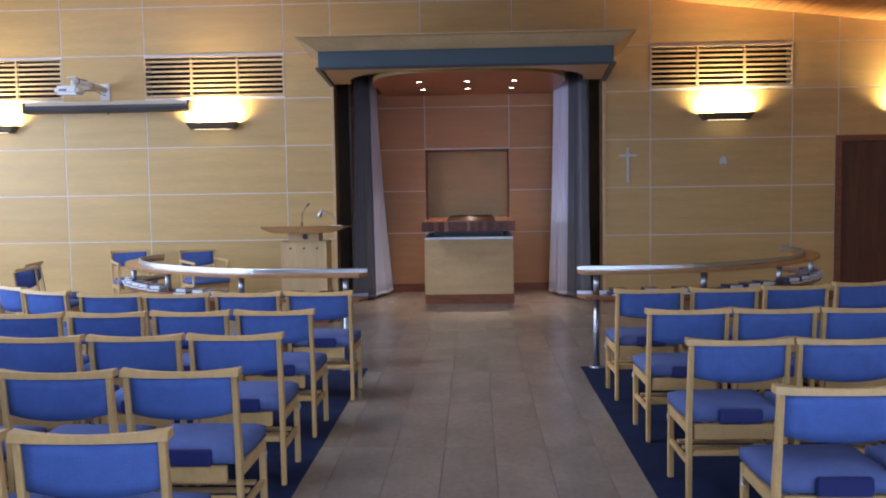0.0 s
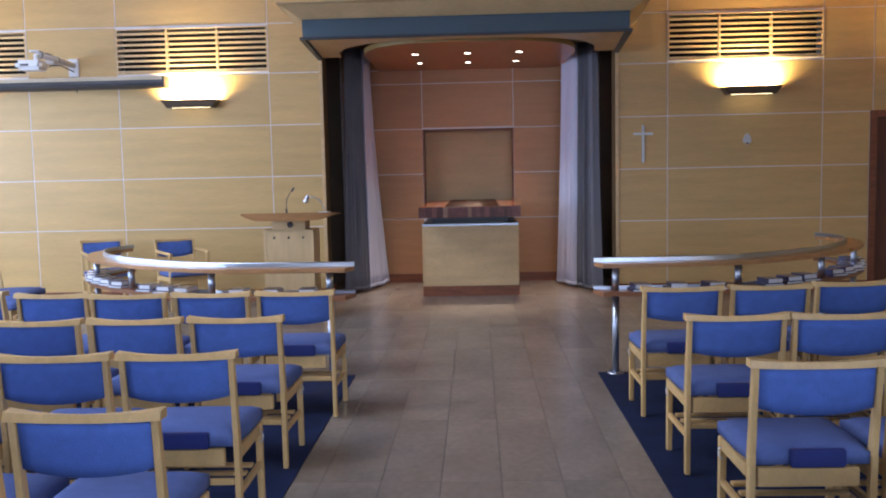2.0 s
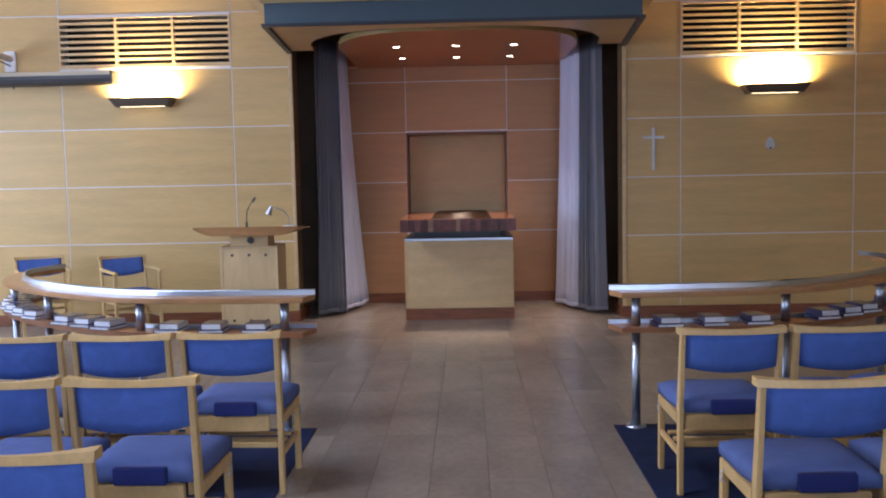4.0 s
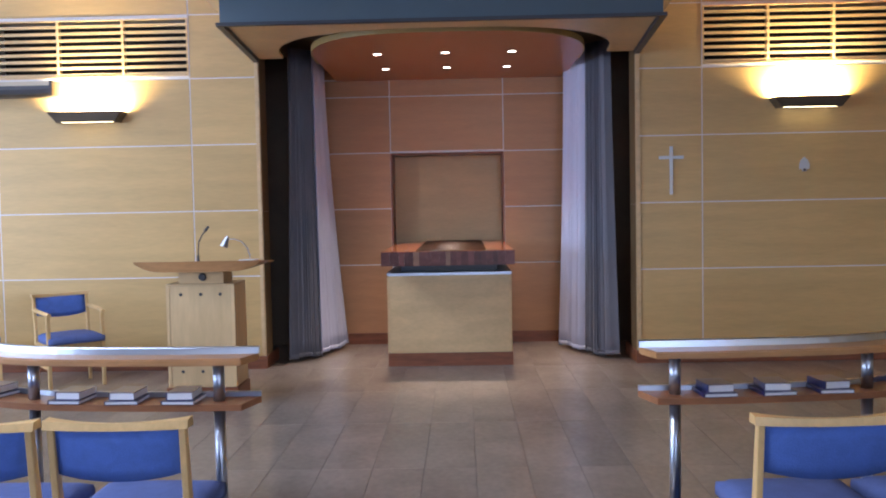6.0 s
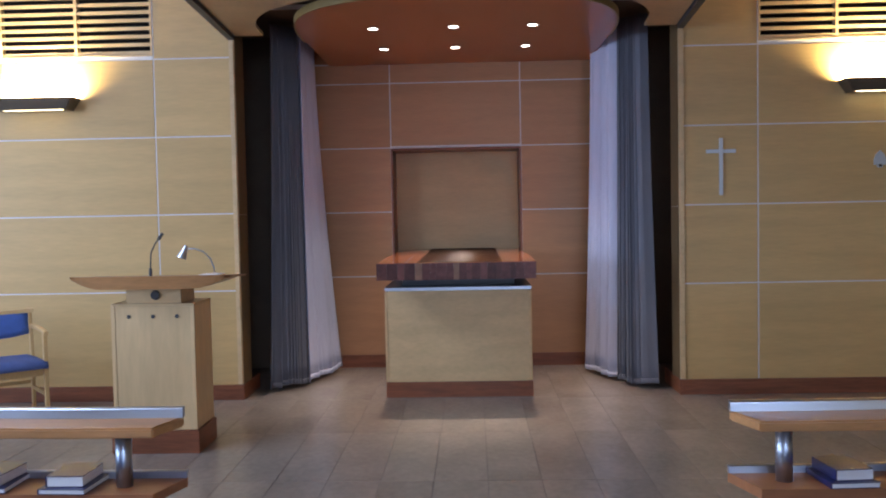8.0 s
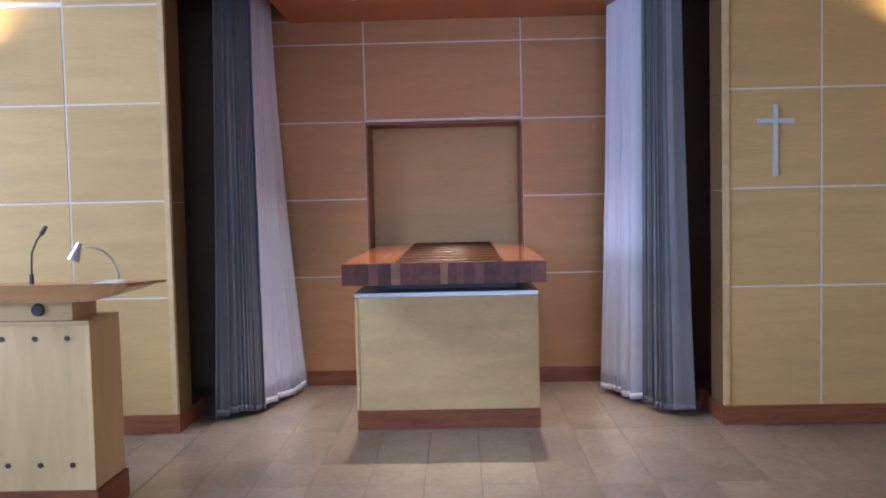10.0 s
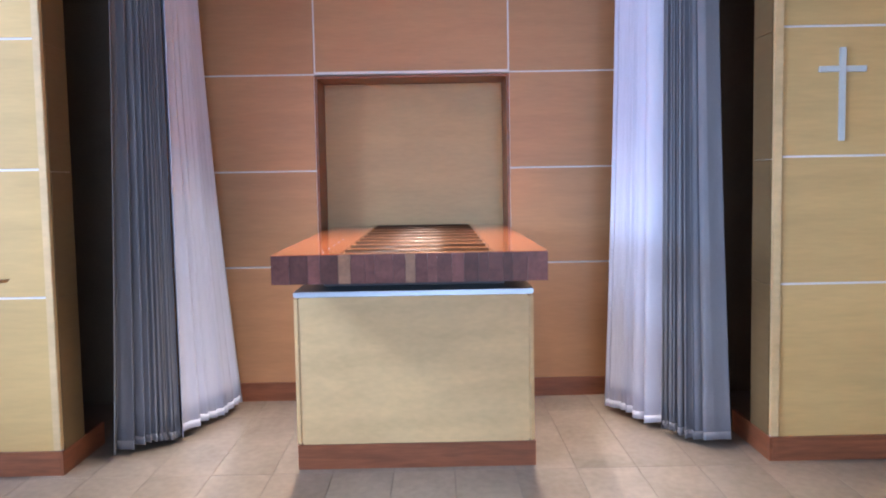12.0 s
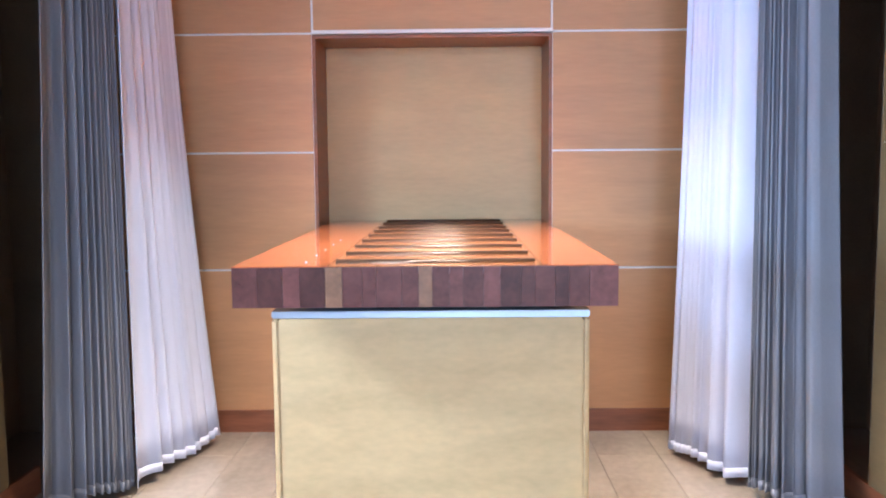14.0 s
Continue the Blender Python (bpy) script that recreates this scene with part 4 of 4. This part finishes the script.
    if not arms:
        part("rear_pocket", boxes((-0.085, 0.11, -0.036, -0.008, 0.378, 0.444), bevel=0.005), NAVY, ob, "navy pocket on the rear of the seat")
        for k in range(3):
            part("shelf_slat", boxes((-0.205, 0.205, 0.05 + 0.1 * k, 0.085 + 0.1 * k, 0.204, 0.218), bevel=0.002), OAK, ob)
    part("rear_stretcher", boxes((-0.198, 0.198, -0.008, 0.010, 0.222, 0.248), bevel=0.003), OAK, ob)
    return ob


rng = random.Random(4)
proto = chair()
CHAIRS = []
for y, x0, n in ((5.97, -0.885, 3), (5.06, -0.985, 4), (4.22, -0.985, 4), (3.38, -0.97, 4), (2.50, -0.94, 3)):
    for k in range(n):
        CHAIRS.append((x0 - 0.497 * k, y - 0.008 * k, 0.0))
CHAIRS += [(-2.37, 6.02, -5.0), (-2.93, 6.23, -24.0), (-3.38, 6.58, -38.0), (-4.08, 8.12, -88.0), (-4.32, 8.72, -84.0)]
for y, x0, n in ((5.91, 1.375, 1), (4.93, 1.395, 3), (3.96, 1.39, 3), (3.02, 1.465, 2)):
    for k in range(n):
        CHAIRS.append((x0 + 0.485 * k, y, 0.0))
CHAIRS += [(1.88, 5.93, 1.5), (2.39, 6.03, 5.0), (2.92, 6.19, 12.0)]
for k, (x, y, turn) in enumerate(CHAIRS):
    turn += rng.uniform(-1.2, 1.2)
    m = pose(x, y, 0.006, 0, 0, turn)
    if k == 0:
        proto.matrix_world = m
    else:
        copy_thing(proto, m)
ac = chair(True)
ac.matrix_world = pose(-3.21, 10.55, 0, 0, 0, 221)
copy_thing(ac, pose(-4.08, 10.60, 0, 0, 0, 214))

# ---- curved book rails ----
RC = 0.17
HALF = [(0.86, 7.02), (1.35, 7.03), (1.92, 7.11), (2.38, 7.37), (2.78, 7.72), (3.08, 8.12), (3.25, 8.55), (3.25, 8.84), (3.19, 9.06)]


def spline(pts, n):
    """A smooth curve through plan points."""
    out = []
    P = [pts[0], *pts, pts[-1]]
    for k in range(1, len(P) - 2):
        a, b, c, d = (Vector(P[j]) for j in (k - 1, k, k + 1, k + 2))
        for i in range(n):
            t = i / n
            out.append(0.5 * ((2 * b) + (c - a) * t + (2 * a - 5 * b + 4 * c - d) * t * t + (3 * b - a - 3 * c + d) * t ** 3))
    out.append(Vector(pts[-1]))
    return out


def sweep(bm, line, o0, o1, z0, z1, cut=0.0):
    """A board along a plan line, between two offsets from it; cut slants its first end."""
    rows = []
    for i, p in enumerate(line):
        d = (line[min(i + 1, len(line) - 1)] - line[max(i - 1, 0)]).normalized()
        nrm = Vector((d.y, -d.x))
        sh = d * cut if i == 0 else Vector((0, 0))
        a, b = p + nrm * o0, p + nrm * o1 + sh
        rows.append([bm.verts.new(q) for q in ((a.x, a.y, z0), (b.x, b.y, z0), (b.x, b.y, z1), (a.x, a.y, z1))])
    for r, s in zip(rows, rows[1:]):
        for k in range(4):
            bm.faces.new((r[k], r[(k + 1) % 4], s[(k + 1) % 4], s[k]))
    bm.faces.new(rows[0][::-1])
    bm.faces.new(rows[-1])
    return bm


def book(thin):
    """A closed book, its page edges along -y; thin: the larger booklet underneath."""
    w, d, h = (0.074, 0.083, 0.017) if thin else (0.058, 0.074, 0.034)
    ob = thing("service_booklet" if thin else "hymn_book", 0, 0, 0, "thin navy service booklet lying on the rail shelf" if thin else "white-edged navy hymn book lying on a booklet", "book", "booklets on the rail shelf" if thin else "hymn books on the rail shelf")
    part("cover", boxes((-w, w, -d, d, 0.0, 0.0022), (-w, w, -d, d, h - 0.0022, h), (-w - 0.001, -w + 0.003, -d, d, 0.0, h), bevel=0.001), BOOKCOVER, ob)
    part("page_block", boxes((-w + 0.0035, w - 0.002, -d + 0.002, d - 0.002, 0.0024, h - 0.0024)), PAPER, ob, "white page edges")
    return ob


def sweep_profile(line, profile):
    """A moulding along a plan line; profile: (offset, height) points round its section."""
    bm = bmesh.new()
    rows = []
    for i, p in enumerate(line):
        d = (line[min(i + 1, len(line) - 1)] - line[max(i - 1, 0)]).normalized()
        nrm = Vector((d.y, -d.x))
        rows.append([bm.verts.new((*(p + nrm * o), z)) for o, z in profile])
    n = len(profile)
    for r, q in zip(rows, rows[1:]):
        for k in range(n):
            bm.faces.new((r[k], r[(k + 1) % n], q[(k + 1) % n], q[k]))
    bm.faces.new(rows[0][::-1])
    bm.faces.new(rows[-1])
    return bm


def upstand(f, back, thick, z0, height):
    """Section of a metal upstand whose face leans back a little, with a rounded top edge."""
    r = thick * 0.4
    face = back + thick
    out = [(back, z0), (face, z0), (face - 0.10 * (height - r), z0 + height - r)]
    for k in range(1, 5):
        a = k / 4 * math.pi / 2
        out.append((face - 0.10 * (height - r) - r + r * math.cos(a), z0 + height - r + r * math.sin(a)))
    out.append((back, z0 + height))
    return [(o * f, z) for o, z in out]


protos = {}
for side in (-1, 1):
    line = [Vector((RC + side * p.x * (1 + (0.035 if side < 0 else 0.01) * max(0.0, p.x - 2.0)), p.y)) for p in spline(HALF, 6)]
    ob = thing("book_rail", RC + side * 0.86, 7.02, 0.0, "curved timber and steel rail with a book shelf below", "railing", "curved rails")
    rel = [p - Vector((RC + side * 0.86, 7.02)) for p in line]
    # offsets: positive lies towards the chairs on the east side
    f = side
    bm = bmesh.new()
    sweep(bm, rel, -0.075 * f, 0.075 * f, 0.765, 0.797, 0.05)
    bmesh.ops.recalc_face_normals(bm, faces=bm.faces[:])
    bmesh.ops.bevel(bm, geom=[e for e in bm.edges if e.calc_face_angle(0) > 0.9], offset=0.006, segments=2, affect="EDGES")
    part("handrail", bm, RAILWOOD, ob, "varnished timber handrail")
    part("handrail_strip", sweep_profile(rel, upstand(f, -0.076, 0.022, 0.7975, 0.033)), ALU, ob, "brushed metal strip")
    bm = bmesh.new()
    sweep(bm, rel, -0.085 * f, 0.085 * f, 0.568, 0.597, 0.05)
    part("book_shelf", bm, SHELFWOOD, ob, "dark timber book shelf")
    part("shelf_strip", sweep_profile(rel, upstand(f, -0.090, 0.016, 0.5975, 0.024)), ALU, ob, "brushed metal strip")
    # posts stand at intervals along the rail
    length = [0.0]
    for p, q in zip(rel, rel[1:]):
        length.append(length[-1] + (q - p).length)
    for dist in (0.145 if side > 0 else 0.17, *((1.03, 1.945, 2.815) if side > 0 else (1.06, 1.98, 2.85))):
        k = min(range(len(rel)), key=lambda j: abs(length[j] - dist))
        k2 = min(k + 1, len(rel) - 1)
        p = rel[k] + (rel[k2] - rel[k]).normalized() * (dist - length[k])
        bm = bmesh.new()
        tube(bm, (p.x, p.y, 0.001), (p.x, p.y, 0.567), 0.025, seg=20)
        tube(bm, (p.x, p.y, 0.598), (p.x, p.y, 0.764), 0.025, seg=20)
        po = part("post", bm, STEEL, ob, "brushed steel post", smooth=False)
        for poly in po.data.polygons:
            poly.use_smooth = len(poly.vertices) == 4
        bm = bmesh.new()
        tube(bm, (p.x, p.y, 0.0065), (p.x, p.y, 0.016), 0.06, 0.056, 24)
        part("flange", bm, STEEL, po)
        for a in range(4):
            u = math.pi / 4 + a * math.pi / 2
            bm = bmesh.new()
            tube(bm, (p.x + 0.044 * math.cos(u), p.y + 0.044 * math.sin(u), 0.016), (p.x + 0.044 * math.cos(u), p.y + 0.044 * math.sin(u), 0.021), 0.007, seg=8)
            part("bolt", bm, STEEL, po)
    # pairs of hymn books along the shelf
    dist = 0.32 if side > 0 else 0.335
    while dist < 3.3:
        if min(abs(dist - q) for q in (1.06, 1.98, 2.85)) > 0.085:
            k = max(j for j in range(len(rel)) if length[j] <= dist)
            k2 = min(k + 1, len(rel) - 1)
            d = (rel[k2] - rel[k]).normalized() if k2 != k else Vector((0, 1))
            p = line[k] + d * (dist - length[k])
            ang = math.degrees(math.atan2(d.y, d.x))
            ang = ang if side > 0 else ang - 180
            ang = (ang + 180) % 360 - 180
            for lv in range(2):
                wob = rng.uniform(-5, 5)
                m = pose(p.x + rng.uniform(-0.008, 0.008), p.y - 0.006 + 0.01 * lv, 0.598 + 0.0175 * lv, 0, 0, ang * 0.6 + wob)
                if lv not in protos:
                    protos[lv] = book(lv == 0)
                    protos[lv].matrix_world = m
                else:
                    copy_thing(protos[lv], m)
        dist += (0.262 if side > 0 else 0.256) if dist < 1.0 else 0.205

# ---- floor tiles, one object each ----
TW, TL, T0, TX = 0.287, 1.02, 10.99, 0.012


def tile_box(bm, x, y, odd):
    """One tile; its joint is wide at one end and hair-thin at the other, in turn, so that every second cross joint stands out."""
    a, b = (0.004, 0.0008) if odd else (0.0008, 0.004)
    box(bm, x + 0.0022, x + TW - 0.0022, y + a, y + TL - b, -0.02, 0.0)


tile_meshes = []
for odd in (False, True):
    bm = bmesh.new()
    tile_box(bm, 0.0, 0.0, odd)
    bmesh.ops.bevel(bm, geom=[e for e in bm.edges if e.verts[0].co.z > -0.001 and e.verts[1].co.z > -0.001], offset=0.0012, segments=1, affect="EDGES")
    tile_meshes.append(finish(bm, "tile", TILE))
rest = bmesh.new()
count = 0
for j in range(-2, 15):
    y = T0 - TL * (j + 1)
    for i in range(-24, 21):
        x = TX + TW * i
        if y > 10.9 and (x < RL - TW or x > RR):
            continue
        if y < 6.0 and (x + TW < AL or x > AR):
            continue
        if x + TW < XL or x > XR or y < YB - TL:
            continue
        if y > 2.0 and -4.0 < x < 3.6 and count < 300:
            t = new("tile", tile_meshes[j % 2])
            t.parent = floor
            t.location = (x, y, rng.uniform(-0.0006, 0.0))
            count += 1
        else:
            tile_box(rest, x, y, j % 2)
ob = part("tiling", rest, TILE, floor)
ob["kind"] = "stuff"
